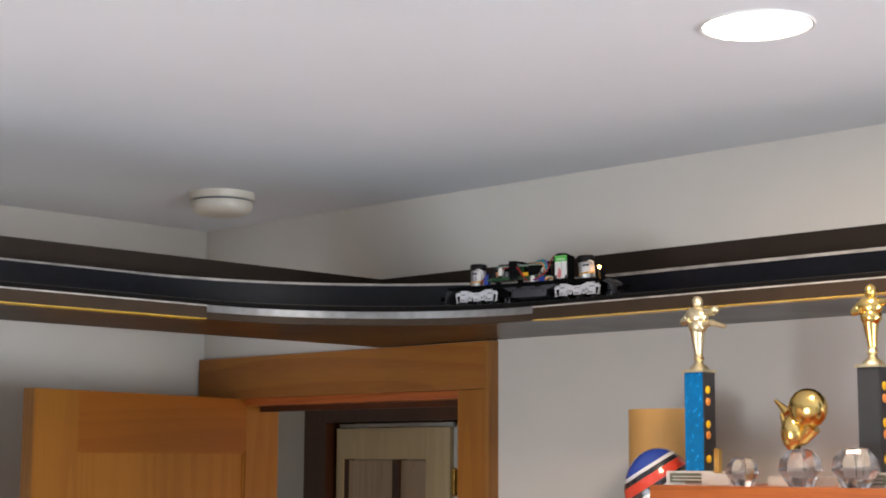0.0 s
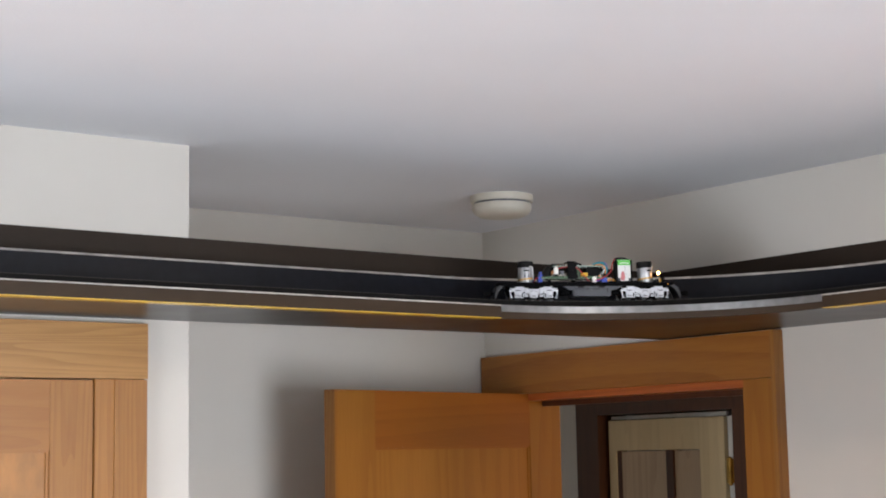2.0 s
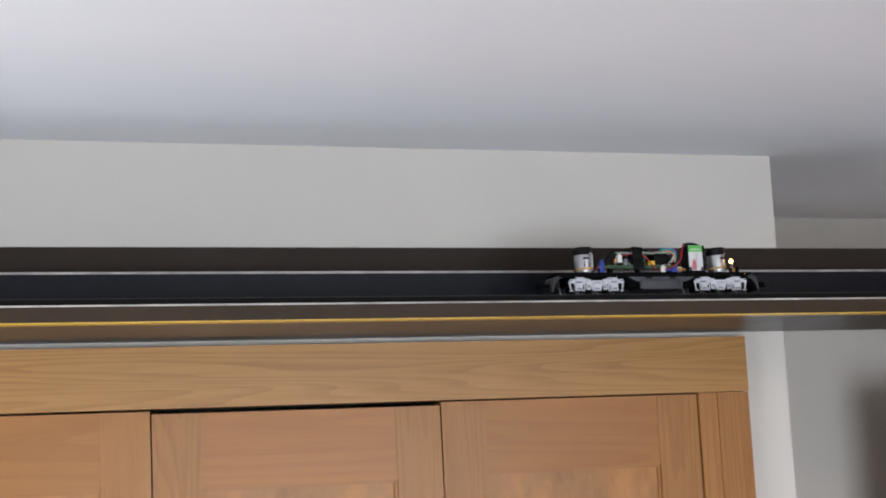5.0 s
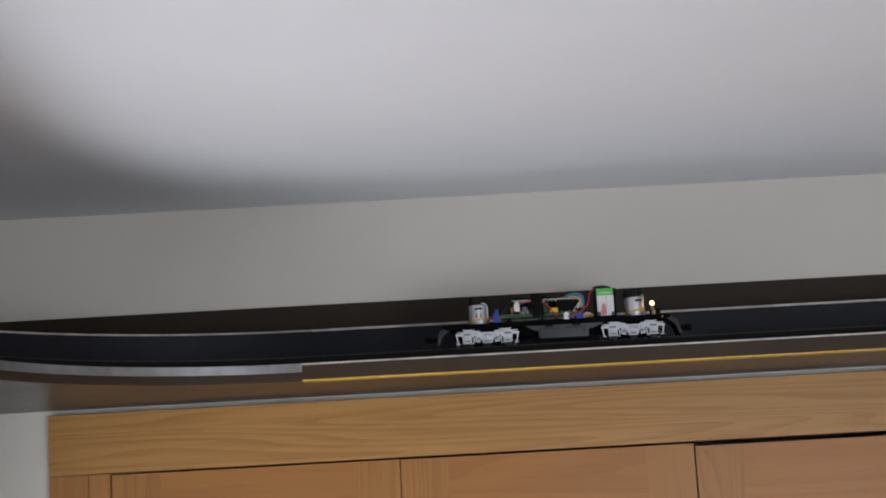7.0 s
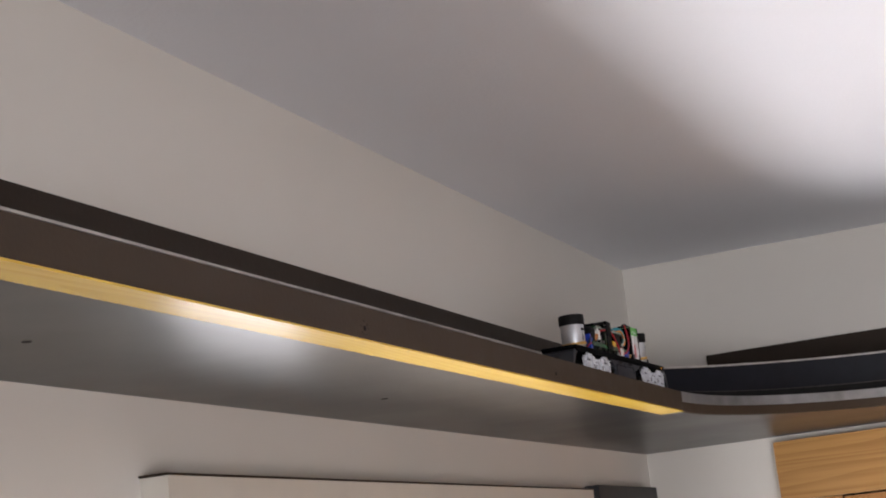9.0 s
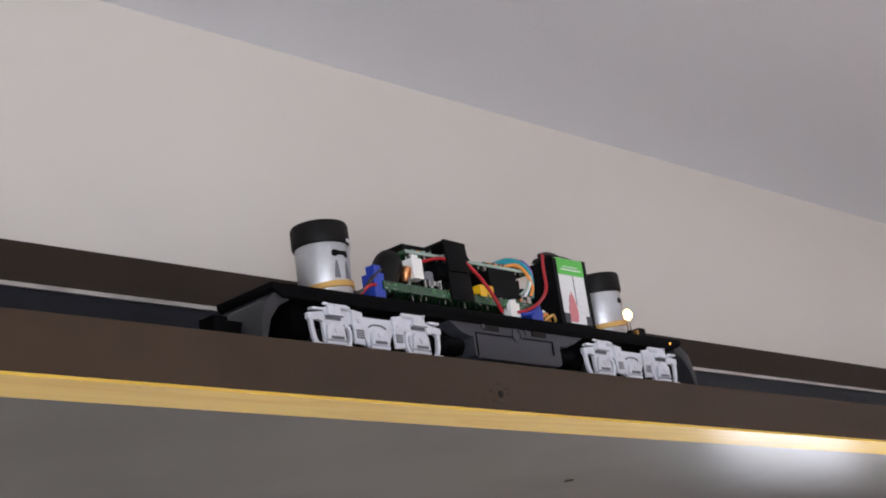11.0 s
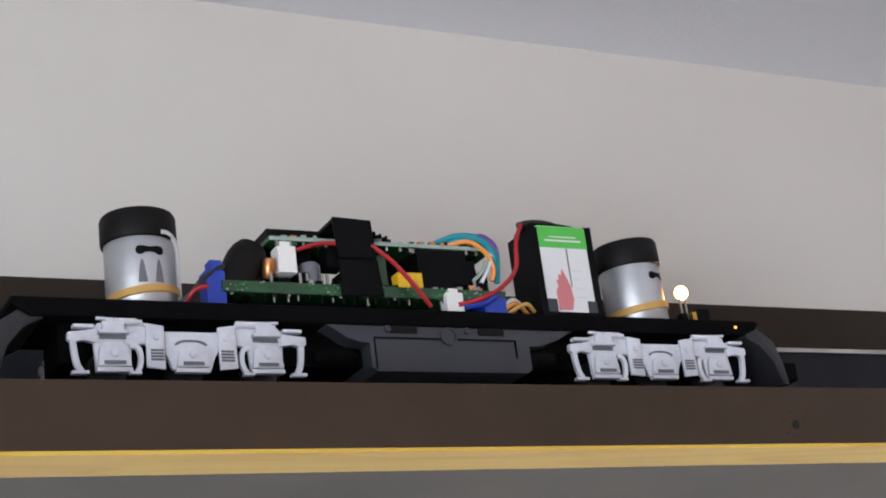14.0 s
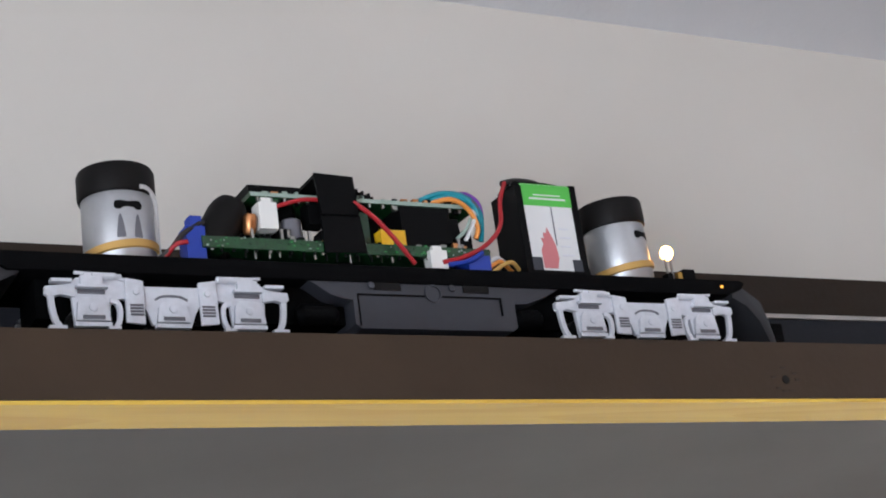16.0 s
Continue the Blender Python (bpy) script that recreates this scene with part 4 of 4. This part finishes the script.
part("coil", turned(bmesh.new(), [(1.6 * U, 0), (2.2 * U, 1 * U), (2.2 * U, 6 * U), (1.6 * U, 7 * U)], (-56 * U, -8 * U, 40 * U), 16, pose(0, 0, 0, 20)), COPPER, lower, "copper coil")
part("relay", mm((0, 19.5, -10, 4, 38.5, 53)), CHIP, lower, "large black relay", bev=0.0006)
part("capacitor", mm((-9, 0.5, -11, -6, 37.6, 43.4)), YELP, lower, "yellow film capacitor", bev=0.0012)
part("connector", mm((-53, -46.5, -11, -5, 41.5, 51), (-51.5, -48, -10, -6, 51, 53)), WHITE, lower, "white plug", bev=0.0006)
part("connector", mm((7.5, 14, -14, -9, 28, 35.5), (9, 12.5, -13.4, -9.6, 35.5, 37.2)), WHITE, lower, "white plug", bev=0.0006)
part("terminal_block", mm((-79, -72.5, -11, -4, 28, 41), (-77, -73, -10, -5, 41, 45)), BLUEP, lower, "blue screw terminal", bev=0.0006)
part("terminal_block", mm((22.5, 31.5, -13.5, -4, 28, 34.4)), BLUEP, lower, "blue screw terminal", bev=0.0006)
for x in (-60, -20, 25):
    part("standoff", mm((x - 2.5, x + 2.5, -4, 4, 27, 33.3)), CHIP, lower)
upper = part("circuit_board", mm((-55, 31, -9.5, 11, 53.4, 55.0)), PCB, loco, "green upper circuit board")
part("board_edge", mm((-55, 31, -9.8, -9.5, 53.5, 54.9)), PCBEDGE, upper, "pale board edge")
for k in range(18):
    x = -52 + 4.5 * k + random.uniform(-0.8, 0.8)
    part("solder_joint", mm((x, x + 0.8, -9.4, -8.4, 51.9, 53.5)), STEEL, upper)
part("header", mm((-55, -36, -8, 5, 55, 58.2)), CHIP, upper, "black pin header", bev=0.0003)
each("header", ((-35, -33.5, -5, 5, 55, 57.5), (-18, -12.2, -6, 6, 55, 58.6), (-12, -8, -5, 5, 55, 57.4)), CHIP, upper, 0.0003)
part("chip", mm((21, 28, -7, 2, 55, 58.4)), CHIP, upper, bev=0.0003)
for x in (-15, 12, 23, 26):
    part("component", mm((x, x + 1.8, -8.6, -6.6, 55, 56.6)), CHIP if x < 15 else ORGW, upper)
for x in (-52, -12, 26):
    part("standoff", mm((x - 1.6, x + 1.6, 4, 8, 36, 53.5)), CHIP, upper)
each("component", ((-34, -28, -8.5, -2, 45, 53.2), (20, 24, -8, -3, 42, 50), (25.5, 28.5, -8, -4, 39, 46)), CHIP, upper, 0.0004)
for x0, x1, y0, y1, z0, z1, tone in ((-52, -34, 2, 8, 36.3, 53.2, CHIP), (-10, 0, 1, 8, 36.3, 52, CHIP), (19.8, 29, 0, 8, 36.3, 50, CHIP), (-45, -38, -4, 2, 43, 53.2, CHIP), (-17.5, -10.5, -6, 0, 39.5, 53.2, PCB)):
    part("component", mm((x0, x1, y0, y1, z0, z1)), tone, lower, bev=0.0004)
for k in range(44):
    x, z = -54 + 83 * random.random(), 36.3
    h, w = random.uniform(0.8, 3.4), random.uniform(0.8, 2.2)
    tone = random.choice((CHIP, CHIP, PCB, PCBEDGE, STEEL, COPPER, CHIP))
    part("component", mm((x, x + w, -11.2, -9.6, z, z + h)), tone, lower)
for k in range(22):
    x, h, w = -54 + 82 * random.random(), random.uniform(0.5, 1.4), random.uniform(0.8, 2.4)
    part("component", mm((x, x + w, -9.2, -7.6, 55, 55 + h)), random.choice((CHIP, CHIP, PCBEDGE, STEEL, COPPER)), upper)
    part("component", mm((x, x + w, -9.0, -7.4, 53.4 - 2 * h, 53.4)), random.choice((CHIP, PCB, CHIP, STEEL)), upper)
# black tape clip over both boards
clip = prism(bmesh.new(), mp([(-32.8, 61.8), (-18.2, 61.2), (-17.6, 47), (-31.6, 46.6)]), -13.6 * U, -12.4 * U)
prism(clip, mp([(-31.6, 46.5), (-17.0, 47.1), (-15.8, 33.6), (-31.6, 33.2)]), -12.9 * U, -11.9 * U)
box(clip, -32.6 * U, -18.6 * U, -12.4 * U, 9 * U, 60.2 * U, 61.4 * U)
part("strap", clip, CHIP, loco, "wide black tape strap over the boards", bev=0.0004)
for k in range(9):
    x = -17.4 + 1.15 * k
    part("header", mm((x, x + 0.85, -6, 2, 55, 60.4 - 0.35 * k + 0.9 * (k % 2))), CHIP, upper)
# tiny solder specks, some bright, put in for the sparkle along the board edge
for k in range(70):
    x, z = -73.5 + 106 * random.random(), random.uniform(33.8, 37.2)
    w = random.uniform(0.4, 1.1)
    part("solder_joint", mm((x, x + w, -12.05, -11.7, z, z + random.uniform(0.3, 0.7))), random.choice((SPECK, SPECK, PCBEDGE, PCB, STEEL)), lower)
for k in range(14):
    x = -60 + 4.2 * k + random.uniform(-1, 1)
    part("lead", mm((x, x + 0.6, -11.2, -10.6, 30.4 + random.uniform(0, 1), 33.3)), random.choice((CHIP, STEEL, CHIP)), lower)

# battery in a black holder
bat = part("battery_holder", mm((44.5, 47.3, -13, 4, 27.5, 63), (68, 70.8, -13, 4, 27.5, 64), (47.3, 68, 2, 4, 27.5, 63), (44.5, 70.8, -13.4, 4, 27.5, 30)), CHIP, loco, "black battery holder", bev=0.0005, at=pose(2.2 * U, 0, 0))
part("battery", mm((47.4, 67.9, -12.8, 1.9, 30.1, 63.6)), WHITEL, bat, "white battery with a green top band", bev=0.0012)
part("green_band", mm((47.3, 68.0, -13.05, -12.75, 55.2, 63.4), (47.5, 67.8, -12.6, 1.8, 63.5, 63.9)), GREENL, bat, "green label band")
part("lettering", mm((50, 65.5, -13.2, -13.0, 57.6, 58.3), (52, 63.5, -13.2, -13.0, 59.2, 59.6)), WHITEL, bat, "pale unreadable lettering")
part("label_line", mm((58.6, 59.0, -13.0, -12.78, 40, 55.0)), SIDEDK, bat)
leafmark = [(52, 31), (57.6, 31), (58.8, 35), (58.2, 40), (57, 43.5), (55.4, 46.8), (54.8, 44.4), (53.6, 44.8), (53.6, 42.4), (52.4, 42.6), (53, 40.2), (51.8, 38)]
part("label_mark", prism(bmesh.new(), mp(leafmark), -13.0 * U, -12.78 * U), REDL, bat, "faded red label mark")
for k in range(4):
    part("lettering", mm((60.5, 60.5 + 5 - k % 2, -13.0, -12.78, 36 + 3.4 * k, 36.5 + 3.4 * k)), SIDE, bat)
part("terminal_clip", prism(bmesh.new(), mp([(45, 64.0), (67, 64.0), (66, 66.0), (60, 66.6), (47, 66.4)]), -9 * U, 1 * U), CHIP, bat, "black battery snap", bev=0.0008)
each("label_corner", ((47.2, 51.2, -13.3, -13.0, 30, 35), (64.4, 68.2, -13.3, -13.0, 30, 34.5)), TANK, bat)

# wiring
for pts, r, tone, lab in (
        ([(-88, -6, 30), (-84, -10, 33), (-80, -11, 38), (-72, -9, 43.5)], 0.9, BLKW, "black motor wire"),
        ([(-86, -8, 30), (-83, -11, 34), (-79, -12, 35)], 0.8, REDW, "red motor wire"),
        ([(-46, -10, 50), (-38, -12, 52), (-31, -12, 52.4)], 0.75, REDW, "red wire"),
        ([(-19, -13, 52), (-12, -14, 46), (-5, -15, 37), (1, -14, 30)], 0.85, REDW, "red wire"),
        ([(12, -14, 31), (20, -14.5, 33), (30, -14, 38), (38, -13, 46), (41, -11, 57), (46, -8, 65.6)], 0.85, REDW, "red battery lead"),
        ([(14, -14.5, 30), (22, -15, 31.5), (28, -14.6, 35)], 0.9, BLUEP, "blue wire"),
        ([(46, -6, 66), (52, -6, 67.4), (60, -5, 67.6), (67, -4, 66)], 1.3, BLKW, "black battery lead"),
        ([(14, -6, 57), (22, -9, 58.5), (29, -10, 55), (32, -9, 48), (30, -8, 43)], 0.9, TEALW, "teal wire"),
        ([(15, -4, 57.5), (23, -7, 59.5), (31, -8, 56), (33.5, -8, 49), (31.5, -7, 43)], 0.9, TEALW, "teal wire"),
        ([(10, -5, 57), (18, -8, 59.5), (26, -10, 58), (31, -10.5, 52), (31, -9, 45)], 1.0, TEALW, "teal wire"),
        ([(12, -3, 58), (21, -6, 60.6), (29, -8, 58.6), (33, -9, 52), (32.4, -8, 42)], 1.0, TEALW, "teal wire"),
        ([(24, -6, 60), (29, -8, 60), (33, -9, 56), (33.6, -8.6, 50)], 0.8, VIOLW, "violet wire"),
        ([(25, -9, 41), (27.4, -11, 46), (29.6, -11, 50.5), (28, -9.5, 54)], 0.75, WHITEL, "white wire"),
        ([(22, -9, 42), (25, -11.4, 45), (27, -11.6, 49)], 0.7, PCBEDGE, "grey wire"),
        ([(33, -12, 29), (37, -13, 31.5), (41, -12.6, 32.6), (45, -10, 31)], 0.8, BAND, "tan wire"),
        ([(14, -8, 55.5), (21, -10.5, 56.5), (27, -11, 53), (30, -11, 46.5), (29, -10, 42)], 0.9, ORGW, "orange wire"),
        ([(30, -9, 57), (32, -9, 54), (33, -8, 50)], 0.8, REDW, "red wire"),
        ([(31, -12, 30), (36, -12, 33), (40, -10, 32), (44, -8, 30)], 0.8, ORGW, "orange wire"),
        ([(31, -11, 31), (36, -10, 35), (41, -8, 34), (44, -6, 31)], 0.8, WHITEL, "white wire")):
    part("wire", tube(bmesh.new(), mp(pts), r * U, 7), tone, loco, lab)

# lamp at the end
lampbase = part("lamp_board", mm((113, 130, -5, 5, 27.5, 29.0)), BROWN, loco, "brown lamp board")
part("resistor", mm((115, 117.4, -4.5, -1, 29.4, 34.5)), CHIP, lampbase, bev=0.0004)
part("resistor", mm((122.6, 128, -4.5, 0, 29.4, 36.4)), CHIP, lampbase, bev=0.0006)
part("clip", mm((119.6, 121.6, -4.8, -3, 29.0, 35)), BRASS, lampbase)
each("leg", ((117.2, 117.9, -1.6, -1.0, 29.4, 42), (119.6, 120.3, -1.6, -1.0, 29.4, 42)), STEEL, lampbase)
part("led", ball(bmesh.new(), (118.8 * U, -1.3 * U, 44 * U), 2.6 * U, (1, 1, 1.1), 20), LED, lampbase, "lit warm white lamp")
# small glowing ball set in for a yellow speck on the walkway
part("amber_spot", ball(bmesh.new(), (128.5 * U, -17.8 * U, 24.6 * U), 0.6 * U), SPARK, loco, "tiny glowing amber spot")

STATIONS = ((0, 1.06), (0.5, 1.156), (1, 1.264), (1.5, 1.37), (2, 1.487), (2.5, 1.61), (3, 1.76), (3.5, 1.914), (4, 2.09), (4.5, 2.28), (5, 2.476), (5.2, 2.562), (5.7, 2.78), (6.2, 3.01), (6.7, 3.248),
        (7.3, 3.54), (7.5, 3.646), (7.8, 3.808), (8, 3.916), (8.3, 4.078), (8.6, 4.234), (9, 4.47), (9.5, 4.775), (10, 5.11), (10.2, 5.24), (10.6, 5.455), (11, 5.59), (11.5, 5.692), (12, 5.764), (12.3, 5.7815),
        (12.4, 5.7867), (12.5, 5.7887), (12.7, 5.7901), (13, 5.7903), (14.5, 5.7903), (16, 5.7903))


def run_at(t):
    """How far down the line the locomotive's middle is, glided between the keys."""
    i = max(j for j in range(len(STATIONS) - 1) if STATIONS[j][0] <= t or j == 0)

    def slope(j):
        a, b = STATIONS[max(j - 1, 0)], STATIONS[min(j + 1, len(STATIONS) - 1)]
        return (b[1] - a[1]) / (b[0] - a[0]) if STATIONS[j][0] < 12.9 else 0.0
    (t0, s0), (t1, s1) = STATIONS[i], STATIONS[i + 1]
    h = t1 - t0
    u = (t - t0) / h
    return (2 * u ** 3 - 3 * u * u + 1) * s0 + (u ** 3 - 2 * u * u + u) * h * slope(i) + (3 * u * u - 2 * u ** 3) * s1 + (u ** 3 - u * u) * h * slope(i + 1)


RUN = [(0.1 * k, run_at(0.1 * k)) for k in range(161)]


# ---- things on the cabinet ----
cabinet = thing("trophy_cabinet", pose(3.06, -1.55, 0), "red-stained wooden cabinet holding trophies", "cabinet")
part("top", boxes((-0.215, 0.203, -0.55, 0.565, 1.845, 1.872)), CHERRY, cabinet, bev=0.004)
part("side_panel", boxes((-0.2, 0.2, -0.54, -0.515, 0, 1.845)), CHERRY, cabinet)
part("side_panel", boxes((-0.2, 0.2, 0.53, 0.555, 0, 1.845)), CHERRY, cabinet)
part("back_panel", boxes((0.18, 0.2, -0.515, 0.53, 0.02, 1.845)), CHERRY, cabinet)
for z in (0.05, 0.6, 1.15, 1.6):
    part("shelf", boxes((-0.19, 0.18, -0.515, 0.53, z, z + 0.02)), CHERRY, cabinet, bev=0.002)
side = thing("side_cabinet", pose(3.06, -0.74, 0), "lower wooden cabinet beside the trophy cabinet", "cabinet")
part("body", boxes((-0.2, 0.2, -0.235, 0.13, 0, 1.765)), CHERRY, side, bev=0.003)
part("top", boxes((-0.21, 0.203, -0.24, 0.14, 1.765, 1.785)), CHERRY, side, bev=0.003)

tub = thing("cardboard_tube", pose(3.145, -0.795, 1.785), "wide tan cardboard cylinder behind a helmet", "tube")
part("wall", turned(bmesh.new(), [(0.062, 0), (0.062, 0.201), (0.058, 0.201), (0.058, 0.195)], seg=40), CARD, tub)

helmet = thing("helmet", pose(2.99, -0.893, 1.785) , "glossy blue, red and white striped racing helmet", "helmet")
part("shell", ball(bmesh.new(), (0, 0, 0.078), 0.0505, (1.05, 1.0, 1.2), 28), HWHITE, helmet, "glossy white shell")
part("neck_ring", turned(bmesh.new(), [(0.034, 0), (0.038, 0.004), (0.040, 0.03), (0.034, 0.034)], (0, 0, 0), 28), HBLACK, helmet, "black neck roll")


def cap_band(z0, z1, swing, tone, name, label, grow=1.012):
    bm = ball(bmesh.new(), (0, 0, 0), 0.0505, (1.05 * grow, 1.0 * grow, 1.2 * grow), 40)
    up = pose(0, 0, 0, *swing).to_3x3() @ Vector((0, 0, 1))
    for z, keep_above in ((z0, True), (z1, False)):
        bmesh.ops.bisect_plane(bm, geom=bm.verts[:] + bm.edges[:] + bm.faces[:], plane_co=up * z, plane_no=up, clear_inner=keep_above, clear_outer=not keep_above)
    bmesh.ops.translate(bm, verts=bm.verts, vec=(0, 0, 0.078))
    bmesh.ops.solidify(bm, geom=bm.faces[:], thickness=0.0008)
    part(name, bm, tone, helmet, label)


TILT = (-26, -20, 0)
cap_band(0.0383, 0.0783, TILT, HBLUE, "crown", "blue crown")
cap_band(0.0331, 0.0379, TILT, HWHITE, "stripe", "white stripe", 1.014)
cap_band(0.0261, 0.0327, TILT, HBLACK, "stripe", "black stripe", 1.014)
cap_band(0.0113, 0.0258, TILT, HRED, "stripe", "red stripe", 1.016)
cap_band(0.0035, 0.0110, TILT, HBLACK, "stripe", "black stripe", 1.014)
cap_band(-0.0313, -0.0209, TILT, HBLUE, "stripe", "dark blue stripe", 1.013)
cap_band(-0.0539, -0.0391, (-10, 10, 0), HRED, "stripe", "red lower stripe", 1.014)


def trophy(m, height, tone, label, kick):
    """A column trophy: marble foot, foil column with trim strips, riser and a gilt figurine."""
    ob = thing("trophy", m, label, "trophy", "trophies on the cabinet")
    part("base", boxes((-0.030, 0.030, -0.038, 0.038, 0, 0.019)), MARBLE, ob, "white marble base", bev=0.002)
    part("plate", boxes((-0.0312, -0.030, -0.031, 0.031, 0.003, 0.016)), OLIVE, ob, "grey-green engraved plate")
    for z in (0.006, 0.0105):
        part("engraving", boxes((-0.0318, -0.0312, -0.026, 0.026, z, z + 0.0015)), MARBLE, ob)
    part("column", boxes((-0.0145, 0.0145, -0.0155, 0.0155, 0.019, height)), tone, ob, bev=0.004)
    part("corner_strip", boxes((-0.0135, 0.0135, -0.0172, -0.0154, 0.019, height)), CHAR, ob, "dark foil strip down the side", bev=0.0006)
    for k, q in enumerate((0.12, 0.36, 0.47, 0.70, 0.82)):
        part("stud", ball(bmesh.new(), (-0.004, -0.0172, 0.019 + (height - 0.019) * q), 0.0050, (1.2, 0.4, 1.2), 10), YELP if k % 2 == 0 else ORGW, ob)
    part("cap", boxes((-0.017, 0.017, -0.018, 0.018, height, height + 0.004)), PALEGOLD, ob, bev=0.002)
    part("riser", turned(bmesh.new(), [(0.015, 0), (0.013, 0.004), (0.008, 0.007), (0.005, 0.012), (0.008, 0.016), (0.006, 0.020), (0.007, 0.022)], (0, 0, height + 0.004), 24), PALEGOLD, ob)
    z = height + 0.025
    bm = bmesh.new()
    limb(bm, (0, 0, z), (0, 0.002, z + 0.045), 0.007, 0.013)
    ball(bm, (0, 0.001, z + 0.055), 0.017, (0.9, 1.1, 1.0))
    ball(bm, (0, 0.003, z + 0.073), 0.020, (0.75, 1.2, 1.0))
    ball(bm, (-0.001, 0.0, z + 0.099), 0.0112, (0.95, 0.9, 1.15))
    limb(bm, (0, 0.014, z + 0.080), (-0.004, 0.030, z + 0.064), 0.009, 0.007)
    limb(bm, (-0.004, 0.030, z + 0.064), (-0.012, 0.010, z + 0.066), 0.007, 0.005)
    limb(bm, (0, -0.012, z + 0.080), (-0.004, -0.036, z + 0.078), 0.008, 0.006)
    ball(bm, (-0.004, -0.039, z + 0.083), 0.008)
    if kick:
        limb(bm, (0, -0.004, z + 0.054), (-0.004, -0.03, z + 0.060), 0.008, 0.006)
        limb(bm, (-0.004, -0.03, z + 0.060), (-0.006, -0.062, z + 0.050), 0.006, 0.0035)
    bmesh.ops.scale(bm, vec=(0.8, 0.8, 0.76), space=Matrix.Translation((0, 0, -z)), verts=bm.verts)
    part("figurine", bm, PALEGOLD if kick else GOLD, ob, "plain gilt figurine")
    return ob


trophy(pose(2.955, -0.992, 1.872), 0.158, BLUEFOIL, "tall blue foil column trophy with a gilt kicking figurine", True)
trophy(pose(2.955, -1.268, 1.872), 0.155, CHAR, "tall black column trophy with a gilt figurine", False)
cup = thing("trophy", pose(2.99, -1.135, 1.872), "gold winged cup trophy on a clear stem", "trophy", "trophies on the cabinet")
part("base", boxes((-0.03, 0.03, -0.035, 0.035, 0, 0.012)), MARBLE, cup, "white marble base", bev=0.002)
part("stem", turned(bmesh.new(), [(0.012, 0.012), (0.006, 0.02), (0.006, 0.045), (0.010, 0.05)], seg=16), CLEAR, cup, "clear stem")
bm = ball(bmesh.new(), (0, 0.012, 0.072), 0.02, (0.8, 0.9, 1.3))
ball(bm, (0, -0.012, 0.105), 0.028, (0.7, 1.05, 1.0), 18)
limb(bm, (0, 0.018, 0.06), (0, 0.03, 0.1), 0.008, 0.003)
limb(bm, (0, 0.02, 0.1), (0, 0.04, 0.118), 0.007, 0.002)
limb(bm, (0, -0.02, 0.08), (0, 0.0, 0.06), 0.012, 0.008)
part("cup", bm, GOLD, cup, "gold cast body")
for y, s in ((-1.10, 0.9), (-1.19, 1.15), (-1.27, 1.2)):
    crystal = thing("crystal_award", pose(2.90, y, 1.872, 0, 0, 20 * s), "small faceted clear crystal award", "award", "awards on the cabinet")
    bm = bmesh.new()
    turned(bm, [(0.014 * s, 0), (0.026 * s, 0.018 * s), (0.024 * s, 0.03 * s), (0.013 * s, 0.042 * s)], seg=7)
    part("crystal", bm, CLEAR, crystal, bev=0.001)
small = thing("award_plaque", pose(2.93, -1.055, 1.872), "small marble block with a gold figurine", "award", "awards on the cabinet")
part("block", boxes((-0.02, 0.02, -0.03, 0.03, 0, 0.016)), MARBLE, small, bev=0.002)
part("post", boxes((-0.004, 0.004, 0.012, 0.02, 0.016, 0.05)), GOLD, small, bev=0.001)

# dark canvas on the window wall
pic = thing("canvas_print", pose(0.0, -0.189, 1.87), "dark charcoal canvas print with small pale lettering", "picture")
part("canvas", boxes((0.0, 0.02, -0.146, 0.146, -0.205, 0.205)), CHAR, pic, bev=0.003)
for z, w in ((0.062, 0.013), (0.048, 0.05), (0.041, 0.03)):
    part("lettering", boxes((0.02, 0.0206, -w, w, z, z + (0.012 if w < 0.02 else 0.0035))), TRIMW, pic, "pale unreadable lettering")


def motions():
    walk(loco, [(t, on_track(s)) for t, s in RUN])


motions()
